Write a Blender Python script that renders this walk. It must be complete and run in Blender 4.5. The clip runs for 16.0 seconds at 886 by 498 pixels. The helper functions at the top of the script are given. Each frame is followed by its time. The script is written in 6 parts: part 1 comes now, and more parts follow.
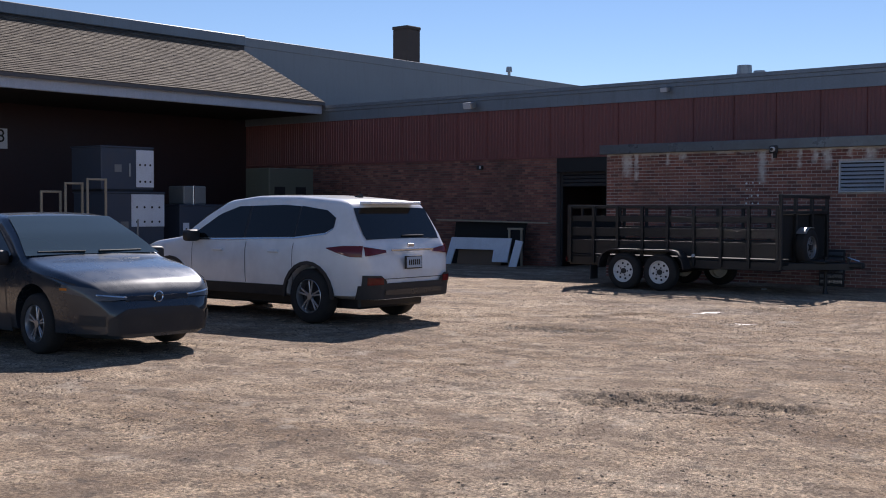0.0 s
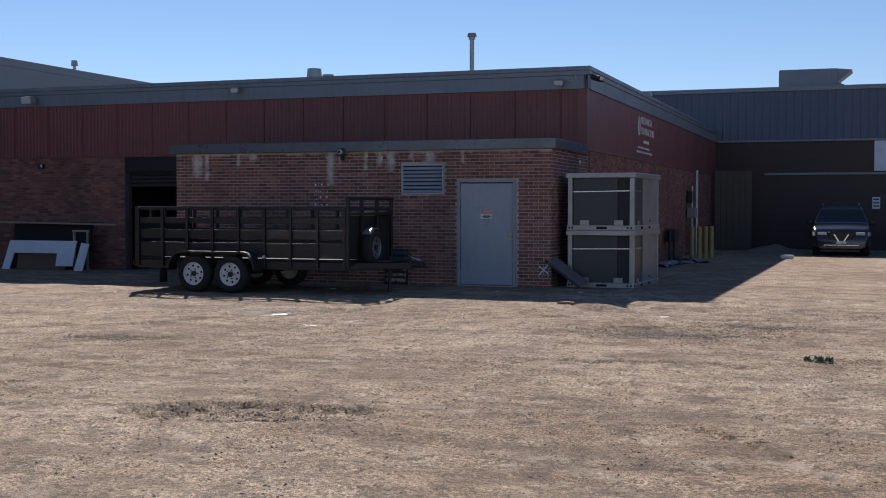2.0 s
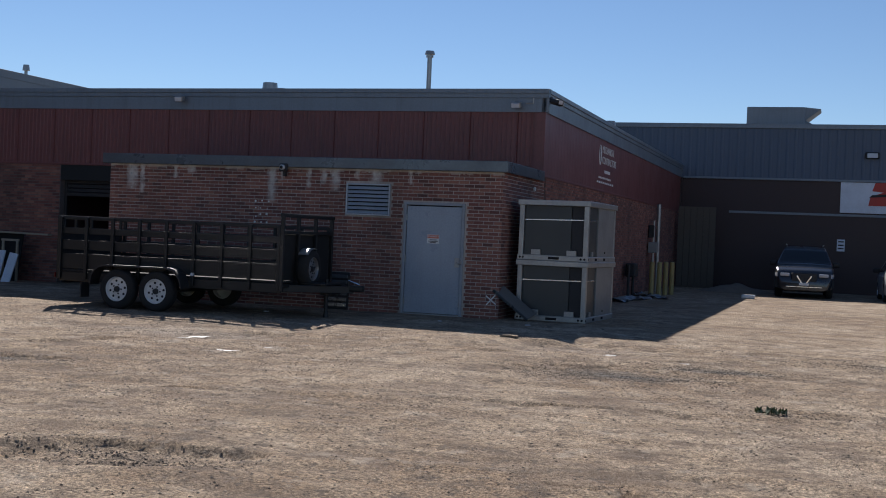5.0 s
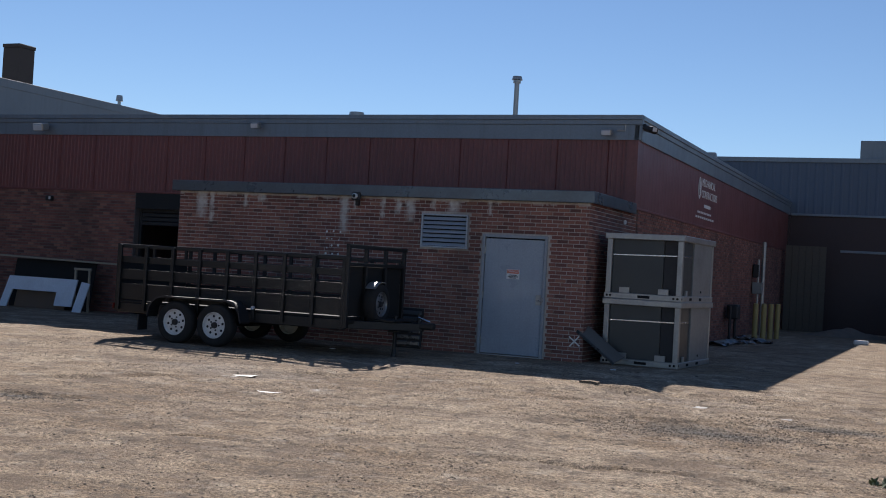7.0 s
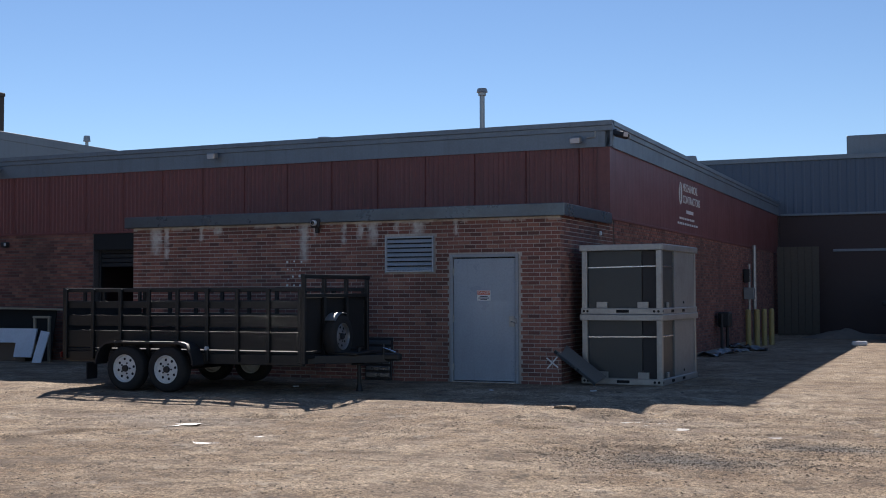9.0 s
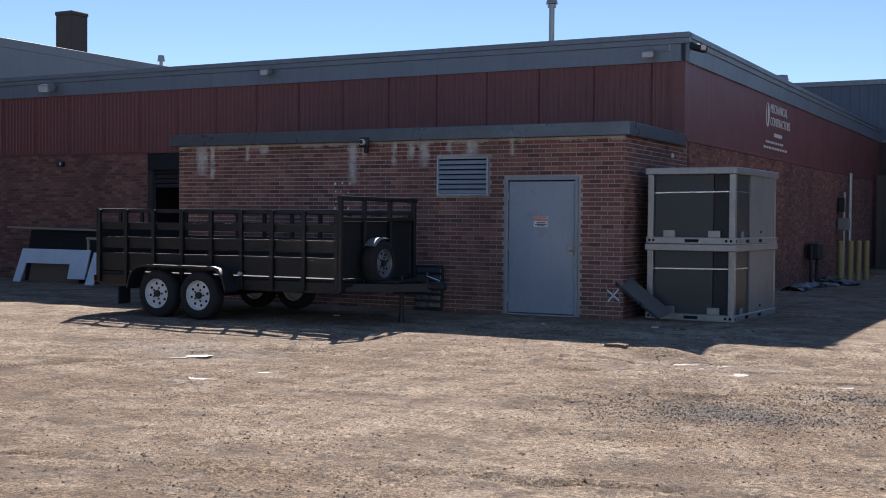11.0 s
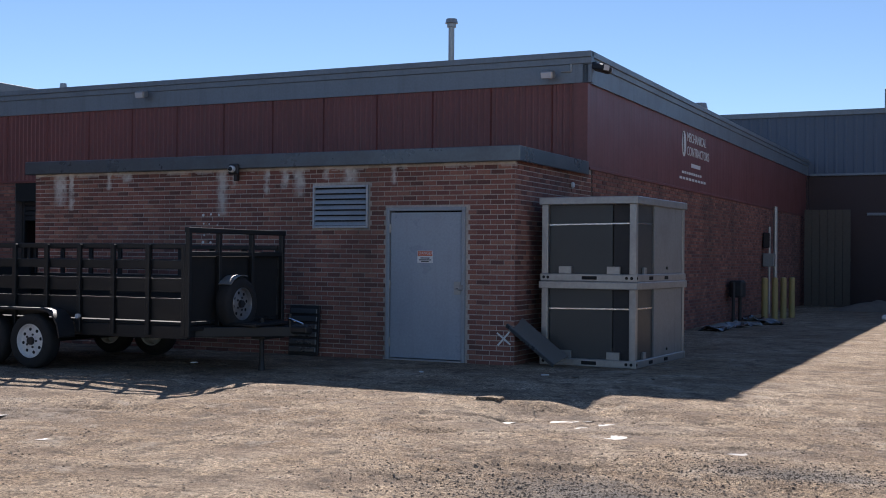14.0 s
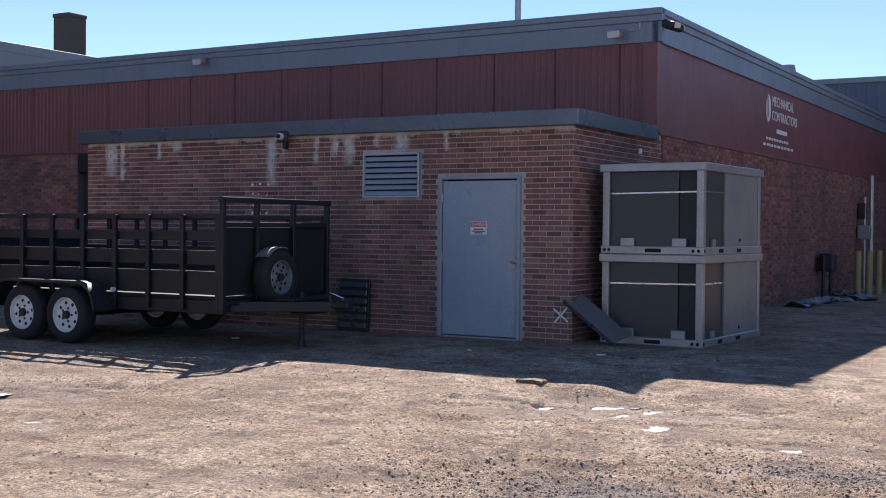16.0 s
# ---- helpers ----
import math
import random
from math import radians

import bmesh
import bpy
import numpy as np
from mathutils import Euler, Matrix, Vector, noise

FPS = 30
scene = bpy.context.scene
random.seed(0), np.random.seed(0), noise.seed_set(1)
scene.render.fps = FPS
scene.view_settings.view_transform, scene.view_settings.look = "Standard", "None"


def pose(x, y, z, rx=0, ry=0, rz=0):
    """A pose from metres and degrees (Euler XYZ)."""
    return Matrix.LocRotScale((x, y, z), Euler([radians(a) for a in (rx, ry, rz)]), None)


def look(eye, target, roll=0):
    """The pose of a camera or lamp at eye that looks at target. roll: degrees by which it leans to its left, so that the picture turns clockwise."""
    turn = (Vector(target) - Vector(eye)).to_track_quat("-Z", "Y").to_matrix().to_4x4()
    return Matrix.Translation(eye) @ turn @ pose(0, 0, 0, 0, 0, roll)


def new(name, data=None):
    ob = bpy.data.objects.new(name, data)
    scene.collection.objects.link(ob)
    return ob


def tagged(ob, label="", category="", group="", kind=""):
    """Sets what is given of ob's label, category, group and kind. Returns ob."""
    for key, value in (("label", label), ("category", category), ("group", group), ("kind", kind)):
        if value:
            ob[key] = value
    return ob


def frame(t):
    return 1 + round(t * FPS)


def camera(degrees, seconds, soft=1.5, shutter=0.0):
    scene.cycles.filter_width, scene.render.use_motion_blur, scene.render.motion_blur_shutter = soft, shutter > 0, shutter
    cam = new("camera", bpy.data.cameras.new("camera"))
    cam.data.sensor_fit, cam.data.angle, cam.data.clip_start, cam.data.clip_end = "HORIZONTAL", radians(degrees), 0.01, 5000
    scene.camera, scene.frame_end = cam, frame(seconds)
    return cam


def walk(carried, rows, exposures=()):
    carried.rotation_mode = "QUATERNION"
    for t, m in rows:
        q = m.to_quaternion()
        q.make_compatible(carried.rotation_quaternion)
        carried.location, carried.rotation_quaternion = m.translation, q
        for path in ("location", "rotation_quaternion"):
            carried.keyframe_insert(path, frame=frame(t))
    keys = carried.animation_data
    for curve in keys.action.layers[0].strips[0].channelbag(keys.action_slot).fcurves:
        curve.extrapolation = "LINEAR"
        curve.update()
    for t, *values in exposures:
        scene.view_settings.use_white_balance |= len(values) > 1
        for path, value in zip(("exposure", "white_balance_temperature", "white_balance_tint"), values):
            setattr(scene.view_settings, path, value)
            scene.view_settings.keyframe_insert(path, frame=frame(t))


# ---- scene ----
cam = camera(41.0, 16.0, soft=1.0)
PATH = [
    (0, (5.256, -22.703, 1.511), (3.965, -21.177, 1.442), 0.15),
    (1, (5.267, -22.551, 1.575), (4.296, -20.805, 1.486), -0.1),
    (1.5, (5.303, -22.524, 1.589), (4.494, -20.698, 1.496), -0.1),
    (2, (5.276, -22.453, 1.545), (4.591, -20.576, 1.477), 0.1),
    (2.5, (5.257, -22.388, 1.532), (4.619, -20.492, 1.511), 0.2),
    (3, (5.295, -22.294, 1.533), (4.641, -20.404, 1.522), -0.6),
    (5.3, (5.29, -20.935, 1.469), (4.636, -19.045, 1.447), 3.2),
    (5.5, (5.31, -20.794, 1.433), (4.61, -18.921, 1.424), 3.5),
    (6, (5.294, -20.333, 1.453), (4.499, -18.498, 1.456), 3.7),
    (6.5, (5.191, -19.956, 1.458), (4.393, -18.122, 1.485), 2.6),
    (7, (5.172, -19.528, 1.454), (4.371, -17.696, 1.488), 3.3),
    (7.5, (5.179, -19.173, 1.452), (4.393, -17.334, 1.475), 3.4),
    (8, (5.135, -18.896, 1.471), (4.377, -17.046, 1.481), 2.0),
    (8.5, (5.143, -18.514, 1.471), (4.376, -16.667, 1.51), 1.0),
    (9, (5.213, -18.258, 1.491), (4.415, -16.425, 1.564), -0.2),
    (9.5, (5.233, -17.933, 1.493), (4.387, -16.122, 1.553), -0.5),
    (11.8, (5.294, -16.246, 1.444), (4.337, -14.492, 1.359), 0.7),
    (12, (5.318, -16.172, 1.447), (4.383, -14.406, 1.364), 0.8),
    (12.5, (5.237, -15.826, 1.446), (4.37, -14.025, 1.393), 0.5),
    (13, (5.275, -15.476, 1.418), (4.414, -13.671, 1.399), 0.4),
    (13.5, (5.27, -14.994, 1.437), (4.377, -13.204, 1.421), 0.6),
    (14, (5.266, -14.65, 1.439), (4.404, -12.845, 1.452), 0.5),
    (14.5, (5.306, -14.252, 1.447), (4.42, -12.458, 1.444), 0.6),
    (15, (5.319, -13.983, 1.433), (4.38, -12.218, 1.404), 0.7),
    (15.5, (5.307, -13.707, 1.422), (4.333, -11.961, 1.392), 0.7),
    (16, (5.366, -13.56, 1.427), (4.359, -11.832, 1.392), 0.5),
]
walk(cam, [(t, look(eye, target, roll)) for t, eye, target, roll in PATH], exposures=[(0, 0.62, 6250, 18), (1.5, 0.66, 6250, 18), (2.5, 0.44, 6250, 14), (5.5, 0.42, 6200, 13), (9.0, 0.66, 6250, 13), (12.5, 0.95, 6300, 17), (14.0, 0.82, 6200, 15), (15.0, 1.08, 6250, 19), (16, 1.2, 6200, 21)])

# ---- world and sun ----
SUN = Vector((-0.70, 1.15, 1.0))      # towards the sun
world = bpy.data.worlds.new("sky_world")
scene.world = world
world.use_nodes = True
wn = world.node_tree.nodes
sky = wn.new("ShaderNodeTexSky")
sky.sky_type = "NISHITA"
sky.sun_disc = False
sky.sun_elevation = math.atan2(SUN.z, math.hypot(SUN.x, SUN.y))
sky.sun_rotation = math.atan2(SUN.x, SUN.y)
sky.air_density, sky.dust_density, sky.ozone_density = 0.85, 0.0, 4.0
wn["Background"].inputs["Strength"].default_value = 0.063
world.node_tree.links.new(sky.outputs[0], wn["Background"].inputs["Color"])
sun = new("sun", bpy.data.lights.new("sun", "SUN"))
sun.data.energy, sun.data.angle, sun.data.color = 4.6, radians(0.55), (1.0, 0.93, 0.83)
sun.matrix_world = look(SUN * 40, (0, 0, 0))


# ---- materials ----
def shader(name):
    m = bpy.data.materials.new(name)
    m.use_nodes = True
    n = m.node_tree.nodes
    return m, n, m.node_tree.links, n["Principled BSDF"]


def ramp(n, stops):
    r = n.new("ShaderNodeValToRGB")
    e = r.color_ramp.elements
    e[0].position, e[0].color = stops[0][0], (*stops[0][1], 1)
    e[1].position, e[1].color = stops[-1][0], (*stops[-1][1], 1)
    for p, c in stops[1:-1]:
        x = e.new(p)
        x.color = (*c, 1)
    return r


def math_node(n, l, op, a, b=None, c=None, clamp=False):
    q = n.new("ShaderNodeMath")
    q.operation, q.use_clamp = op, clamp
    for i, v in enumerate((a, b, c)):
        if v is None:
            continue
        if isinstance(v, (int, float)):
            q.inputs[i].default_value = v
        else:
            l.new(v, q.inputs[i])
    return q.outputs[0]


def mix(n, l, f, a, b, mode="MIX"):
    q = n.new("ShaderNodeMix")
    q.data_type, q.blend_type = "RGBA", mode
    for i, v in ((0, f), (6, a), (7, b)):
        if isinstance(v, (int, float)):
            q.inputs[i].default_value = v
        elif isinstance(v, tuple):
            q.inputs[i].default_value = (*v, 1)
        else:
            l.new(v, q.inputs[i])
    return q.outputs[2]


def noise_node(n, l, vec, scale, detail=4, rough=0.6):
    q = n.new("ShaderNodeTexNoise")
    q.inputs["Scale"].default_value, q.inputs["Detail"].default_value, q.inputs["Roughness"].default_value = scale, detail, rough
    if vec is not None:
        l.new(vec, q.inputs["Vector"])
    return q.outputs["Fac"]


def scaled(n, l, vec, s):
    q = n.new("ShaderNodeMapping")
    q.inputs["Scale"].default_value = s
    l.new(vec, q.inputs["Vector"])
    return q.outputs[0]


def place_node(n):
    return n.new("ShaderNodeNewGeometry").outputs["Position"]


def add_bump(n, l, b, height, strength, dist):
    q = n.new("ShaderNodeBump")
    q.inputs["Strength"].default_value, q.inputs["Distance"].default_value = strength, dist
    l.new(height, q.inputs["Height"])
    l.new(q.outputs[0], b.inputs["Normal"])


def worn(name, base, rough=0.5, metal=0.0, dirt=0.35, fine=40, coarse=1.3, bump=0.15, dirt_colour=(0.12, 0.10, 0.085), streak=0.0, coat=0.0):
    """A painted, metal or wooden surface with grain and grime at two scales."""
    m, n, l, b = shader(name)
    p = place_node(n)
    f1, f2 = noise_node(n, l, p, fine), noise_node(n, l, p, coarse, 6, 0.7)
    g = ramp(n, [(0.35, tuple(c * 0.92 for c in base)), (0.65, tuple(min(1, c * 1.05) for c in base))])
    l.new(f1, g.inputs[0])
    d = ramp(n, [(0.48, (0, 0, 0)), (0.75, (1, 1, 1))])
    l.new(f2, d.inputs[0])
    k = math_node(n, l, "MULTIPLY", d.outputs[0], dirt)
    col = mix(n, l, k, g.outputs[0], dirt_colour)
    if streak:
        s = noise_node(n, l, scaled(n, l, p, (5, 5, 0.35)), 1.6, 5, 0.6)
        r = ramp(n, [(0.5, (0, 0, 0)), (0.72, (1, 1, 1))])
        l.new(s, r.inputs[0])
        col = mix(n, l, math_node(n, l, "MULTIPLY", r.outputs[0], streak), col, dirt_colour)
    l.new(col, b.inputs["Base Color"])
    b.inputs["Metallic"].default_value = metal
    b.inputs["Coat Weight"].default_value = coat
    b.inputs["Coat Roughness"].default_value = 0.06
    l.new(math_node(n, l, "MULTIPLY_ADD", f2, 0.3, rough - 0.15, True), b.inputs["Roughness"])
    if bump:
        add_bump(n, l, b, f1, bump, 0.01)
    return m


def glass_mat(name, colour, rough=0.03, ior=1.45):
    m, n, l, b = shader(name)
    b.inputs["Base Color"].default_value = (*colour, 1)
    b.inputs["Roughness"].default_value = rough
    b.inputs["IOR"].default_value = ior
    return m


def spots(n, l, p, places):
    """A soft mask round places (x, y, radius x, radius y)."""
    total = None
    for x, y, rx, ry in places:
        q = n.new("ShaderNodeMapping")
        q.vector_type = "POINT"
        q.inputs["Location"].default_value = (-x / rx, -y / ry, 0)
        q.inputs["Scale"].default_value = (1 / rx, 1 / ry, 0)
        l.new(p, q.inputs["Vector"])
        v = n.new("ShaderNodeVectorMath")
        v.operation = "LENGTH"
        l.new(q.outputs[0], v.inputs[0])
        s = math_node(n, l, "SUBTRACT", 1.0, v.outputs["Value"], clamp=True)
        total = s if total is None else math_node(n, l, "MAXIMUM", total, s)
    return total


RUBBLE = [(2.9, -7.6, 1.9, 1.3), (0.9, -14.5, 1.2, 0.6), (5.0, -9.75, 0.7, 0.3), (4.0, -6.4, 1.6, 0.7), (-3.2, -10.5, 1.2, 0.5), (6.5, -4.5, 2.4, 1.0), (-9.0, -19.0, 1.5, 0.6)]
WET = [(1.9, -4.6, 1.3, 1.1), (-3.5, -6.6, 1.6, 0.8), (2.6, -5.4, 0.55, 0.3), (-8.3, -6.0, 1.5, 0.5), (3.6, -5.6, 0.5, 0.25)]


def ground_mat():
    m, n, l, b = shader("dusty_gravel")
    p = place_node(n)
    big, mid = noise_node(n, l, p, 0.22, 5, 0.6), noise_node(n, l, p, 1.7, 6, 0.65)
    fine, grit = noise_node(n, l, p, 40, 5, 0.8), noise_node(n, l, p, 90, 3, 0.7)
    warp = n.new("ShaderNodeTexNoise")
    warp.inputs["Scale"].default_value, warp.inputs["Detail"].default_value = 0.35, 3
    l.new(p, warp.inputs["Vector"])
    bent = n.new("ShaderNodeVectorMath")
    bent.operation = "MULTIPLY_ADD"
    l.new(warp.outputs["Color"], bent.inputs[0])
    bent.inputs[1].default_value = (1.6, 1.0, 0)
    l.new(p, bent.inputs[2])
    track = noise_node(n, l, scaled(n, l, bent.outputs[0], (0.42, 1.9, 1)), 0.9, 9, 0.74)
    crumb = noise_node(n, l, p, 9.0, 7, 0.82)
    c1 = ramp(n, [(0.38, (0.27, 0.185, 0.112)), (0.5, (0.385, 0.287, 0.192)), (0.66, (0.50, 0.395, 0.285))])
    l.new(math_node(n, l, "MULTIPLY_ADD", mid, 0.65, math_node(n, l, "MULTIPLY_ADD", big, 0.75, -0.2)), c1.inputs[0])
    c2 = ramp(n, [(0.40, (0.16, 0.145, 0.13)), (0.47, (0.92, 0.92, 0.92)), (0.60, (1.6, 1.56, 1.52))])
    l.new(math_node(n, l, "MULTIPLY_ADD", fine, 0.6, math_node(n, l, "MULTIPLY", grit, 0.4)), c2.inputs[0])
    col = mix(n, l, 0.85, c1.outputs[0], c2.outputs[0], "MULTIPLY")
    for size, low, high in ((58, 0.48, 1.50), (27, 0.88, 1.10)):
        cell = n.new("ShaderNodeTexVoronoi")
        cell.inputs["Scale"].default_value = size
        l.new(p, cell.inputs["Vector"])
        grey = n.new("ShaderNodeSeparateColor")
        l.new(cell.outputs["Color"], grey.inputs[0])
        shade = ramp(n, [(0.0, (low, low * 0.97, low * 0.94)), (0.5, (1.0, 1.0, 1.0)), (1.0, (high, high, high * 0.98))])
        l.new(grey.outputs[0], shade.inputs[0])
        col = mix(n, l, 1.0, col, shade.outputs[0], "MULTIPLY")
    r = ramp(n, [(0.51, (0, 0, 0)), (0.60, (1, 1, 1))])
    l.new(track, r.inputs[0])
    col = mix(n, l, math_node(n, l, "MULTIPLY", r.outputs[0], 0.55), col, (0.22, 0.16, 0.11))
    r4 = ramp(n, [(0.56, (0, 0, 0)), (0.62, (1, 1, 1))])
    l.new(crumb, r4.inputs[0])
    col = mix(n, l, math_node(n, l, "MULTIPLY", r4.outputs[0], 0.7), col, (0.13, 0.10, 0.075))
    # trodden earth and pale dust in blots
    for size, low, high, share, tint in ((1.1, 0.50, 0.60, 0.60, (0.185, 0.125, 0.082)), (2.7, 0.53, 0.59, 0.60, (0.15, 0.105, 0.072)), (1.9, 0.56, 0.64, 0.45, (0.56, 0.47, 0.37)), (5.5, 0.56, 0.61, 0.65, (0.10, 0.075, 0.055))):
        rb = ramp(n, [(low, (0, 0, 0)), (high, (1, 1, 1))])
        l.new(noise_node(n, l, bent.outputs[0] if size < 1.5 else p, size, 10, 0.70), rb.inputs[0])
        col = mix(n, l, math_node(n, l, "MULTIPLY", rb.outputs[0], share), col, tint)
    # broken dark asphalt showing through
    s = spots(n, l, p, RUBBLE[:1] + RUBBLE[3:])
    k = math_node(n, l, "MULTIPLY_ADD", s, 1.0, math_node(n, l, "MULTIPLY_ADD", fine, 1.5, math_node(n, l, "MULTIPLY_ADD", mid, 0.7, -1.46)))
    r2 = ramp(n, [(0.16, (0, 0, 0)), (0.62, (1, 1, 1))])
    l.new(k, r2.inputs[0])
    asphalt = ramp(n, [(0.35, (0.08, 0.073, 0.066)), (0.65, (0.26, 0.23, 0.20))])
    l.new(grit, asphalt.inputs[0])
    col = mix(n, l, r2.outputs[0], col, asphalt.outputs[0])
    # damp silt in the ruts
    w = spots(n, l, p, WET)
    damp = math_node(n, l, "MULTIPLY", math_node(n, l, "MULTIPLY", w, 1.3, clamp=True), math_node(n, l, "MULTIPLY_ADD", track, 2.6, -0.75, True))
    col = mix(n, l, damp, col, (0.17, 0.115, 0.072))
    l.new(col, b.inputs["Base Color"])
    l.new(math_node(n, l, "MULTIPLY_ADD", damp, -0.25, 0.96), b.inputs["Roughness"])
    h = math_node(n, l, "MULTIPLY_ADD", fine, 0.9, math_node(n, l, "MULTIPLY", grit, 0.35))
    add_bump(n, l, b, math_node(n, l, "MULTIPLY_ADD", mid, 1.3, math_node(n, l, "MULTIPLY_ADD", crumb, 1.4, h)), 0.9, 0.032)
    return m


def brick_mat():
    m, n, l, b = shader("red_brick")
    p = place_node(n)
    info, geo = n.new("ShaderNodeObjectInfo"), n.new("ShaderNodeNewGeometry")
    rnd = math_node(n, l, "FRACT", math_node(n, l, "ADD", info.outputs["Random"], geo.outputs["Random Per Island"]))
    c = ramp(n, [(0.0, (0.14, 0.066, 0.056)), (0.3, (0.23, 0.096, 0.076)), (0.7, (0.29, 0.122, 0.092)), (1.0, (0.37, 0.18, 0.13))])
    l.new(rnd, c.inputs[0])
    f = noise_node(n, l, p, 55, 5, 0.7)
    g = ramp(n, [(0.3, (0.65, 0.65, 0.65)), (0.7, (1.25, 1.2, 1.2))])
    l.new(f, g.inputs[0])
    col = mix(n, l, 1.0, c.outputs[0], g.outputs[0], "MULTIPLY")
    lime_and_soot(n, l, p, col, b)
    b.inputs["Roughness"].default_value = 0.88
    add_bump(n, l, b, f, 0.5, 0.006)
    return m


# lime runs below the roof edge: x, width, length
RUNS = [(-8.62, 0.16, 0.55), (-8.38, 0.07, 0.62), (-7.6, 0.06, 0.3), (-7.25, 0.12, 0.18), (-5.42, 0.12, 0.72), (-5.2, 0.05, 0.3),
        (-4.62, 0.06, 0.42), (-4.3, 0.08, 0.34), (-4.05, 0.12, 0.45), (-3.6, 0.07, 0.22), (-3.2, 0.16, 0.28), (-2.5, 0.05, 0.3)]


def lime_and_soot(n, l, p, col, b):
    sep = n.new("ShaderNodeSeparateXYZ")
    l.new(p, sep.inputs[0])
    wob = noise_node(n, l, p, 9, 4, 0.6)
    total = None
    for x, w, length in RUNS:
        d = math_node(n, l, "ABSOLUTE", math_node(n, l, "SUBTRACT", sep.outputs["X"], x))
        d = math_node(n, l, "MULTIPLY_ADD", wob, -0.16, math_node(n, l, "ADD", d, 0.08))
        a = math_node(n, l, "SUBTRACT", 1.0, math_node(n, l, "DIVIDE", d, w * 0.95), clamp=True)
        z = math_node(n, l, "MULTIPLY_ADD", sep.outputs["Z"], 1.0 / length, -(2.74 - length) / length, True)
        a = math_node(n, l, "MULTIPLY", a, math_node(n, l, "GREATER_THAN", z, 0.001))
        a = math_node(n, l, "MULTIPLY", a, math_node(n, l, "POWER", z, 0.4))
        total = a if total is None else math_node(n, l, "MAXIMUM", total, a)
    front = math_node(n, l, "LESS_THAN", sep.outputs["Y"], 0.1)
    band = math_node(n, l, "MULTIPLY", math_node(n, l, "GREATER_THAN", sep.outputs["Z"], 2.655), math_node(n, l, "GREATER_THAN", noise_node(n, l, p, 2.3, 3, 0.6), 0.52))
    total = math_node(n, l, "MAXIMUM", math_node(n, l, "MULTIPLY", total, 1.7), math_node(n, l, "MULTIPLY", band, 0.55), clamp=True)
    total = math_node(n, l, "MULTIPLY", math_node(n, l, "MULTIPLY", total, front), math_node(n, l, "MULTIPLY_ADD", wob, 1.3, 0.1, True), clamp=True)
    soot = ramp(n, [(0.45, (0, 0, 0)), (0.68, (1, 1, 1))])
    l.new(noise_node(n, l, scaled(n, l, p, (1, 1, 0.35)), 0.9, 5, 0.6), soot.inputs[0])
    col = mix(n, l, math_node(n, l, "MULTIPLY", soot.outputs[0], 0.38), col, (0.045, 0.042, 0.036))
    col = mix(n, l, total, col, (0.66, 0.64, 0.60))
    l.new(col, b.inputs["Base Color"])


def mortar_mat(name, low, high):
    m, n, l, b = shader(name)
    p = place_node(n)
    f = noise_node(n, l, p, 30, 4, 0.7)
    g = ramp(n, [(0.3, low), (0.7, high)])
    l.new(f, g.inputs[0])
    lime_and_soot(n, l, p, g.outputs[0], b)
    b.inputs["Roughness"].default_value = 0.95
    return m


def shingle_mat():
    m, n, l, b = shader("asphalt_shingle")
    p = place_node(n)
    geo = n.new("ShaderNodeNewGeometry")
    c = ramp(n, [(0.0, (0.075, 0.058, 0.042)), (0.6, (0.125, 0.098, 0.07)), (1.0, (0.17, 0.14, 0.10))])
    l.new(geo.outputs["Random Per Island"], c.inputs[0])
    f = noise_node(n, l, p, 60, 4, 0.7)
    g = ramp(n, [(0.3, (0.7, 0.7, 0.7)), (0.7, (1.2, 1.2, 1.2))])
    l.new(f, g.inputs[0])
    l.new(mix(n, l, 1.0, c.outputs[0], g.outputs[0], "MULTIPLY"), b.inputs["Base Color"])
    b.inputs["Roughness"].default_value = 0.95
    add_bump(n, l, b, f, 0.4, 0.01)
    return m


GROUND = ground_mat()
BRICK, SHINGLE = brick_mat(), shingle_mat()
MORTAR = mortar_mat("lime_mortar", (0.40, 0.35, 0.31), (0.60, 0.54, 0.48))
# The same mortar darkened, shade of the low building's walls put into it.
SHADED_MORTAR = mortar_mat("shaded_mortar", (0.13, 0.10, 0.09), (0.22, 0.18, 0.16))
RED_METAL = worn("red_siding_paint", (0.20, 0.066, 0.059), 0.45, 0.0, 0.3, 18, 0.9, 0.05, (0.10, 0.05, 0.04), streak=0.4)
# Siding red darkened further to hold the deep shade of shed and far wall.
SHADE_RED = worn("shade_darkened_red_paint", (0.042, 0.020, 0.020), 0.5, 0.0, 0.4, 18, 0.9, 0.05, (0.05, 0.03, 0.03))
GREY_BLUE = worn("grey_blue_flashing", (0.20, 0.235, 0.27), 0.42, 0.2, 0.35, 25, 0.7, 0.04, (0.12, 0.13, 0.14), streak=0.35)
GREY_SIDING = worn("grey_siding_paint", (0.24, 0.265, 0.285), 0.5, 0.0, 0.3, 25, 0.5, 0.04, (0.16, 0.17, 0.18), streak=0.25)
FAR_BLUE = worn("far_band_paint", (0.085, 0.115, 0.165), 0.5, 0.0, 0.3, 25, 0.5, 0.04, (0.10, 0.12, 0.14), streak=0.25)
PALE_EAVE = worn("pale_eave_paint", (0.46, 0.50, 0.58), 0.5, 0.0, 0.25, 25, 0.8, 0.04, (0.25, 0.25, 0.26), streak=0.2)
ANNEX_TRIM = worn("bare_metal_trim", (0.145, 0.16, 0.175), 0.30, 0.65, 0.45, 30, 1.4, 0.05, (0.08, 0.08, 0.08))
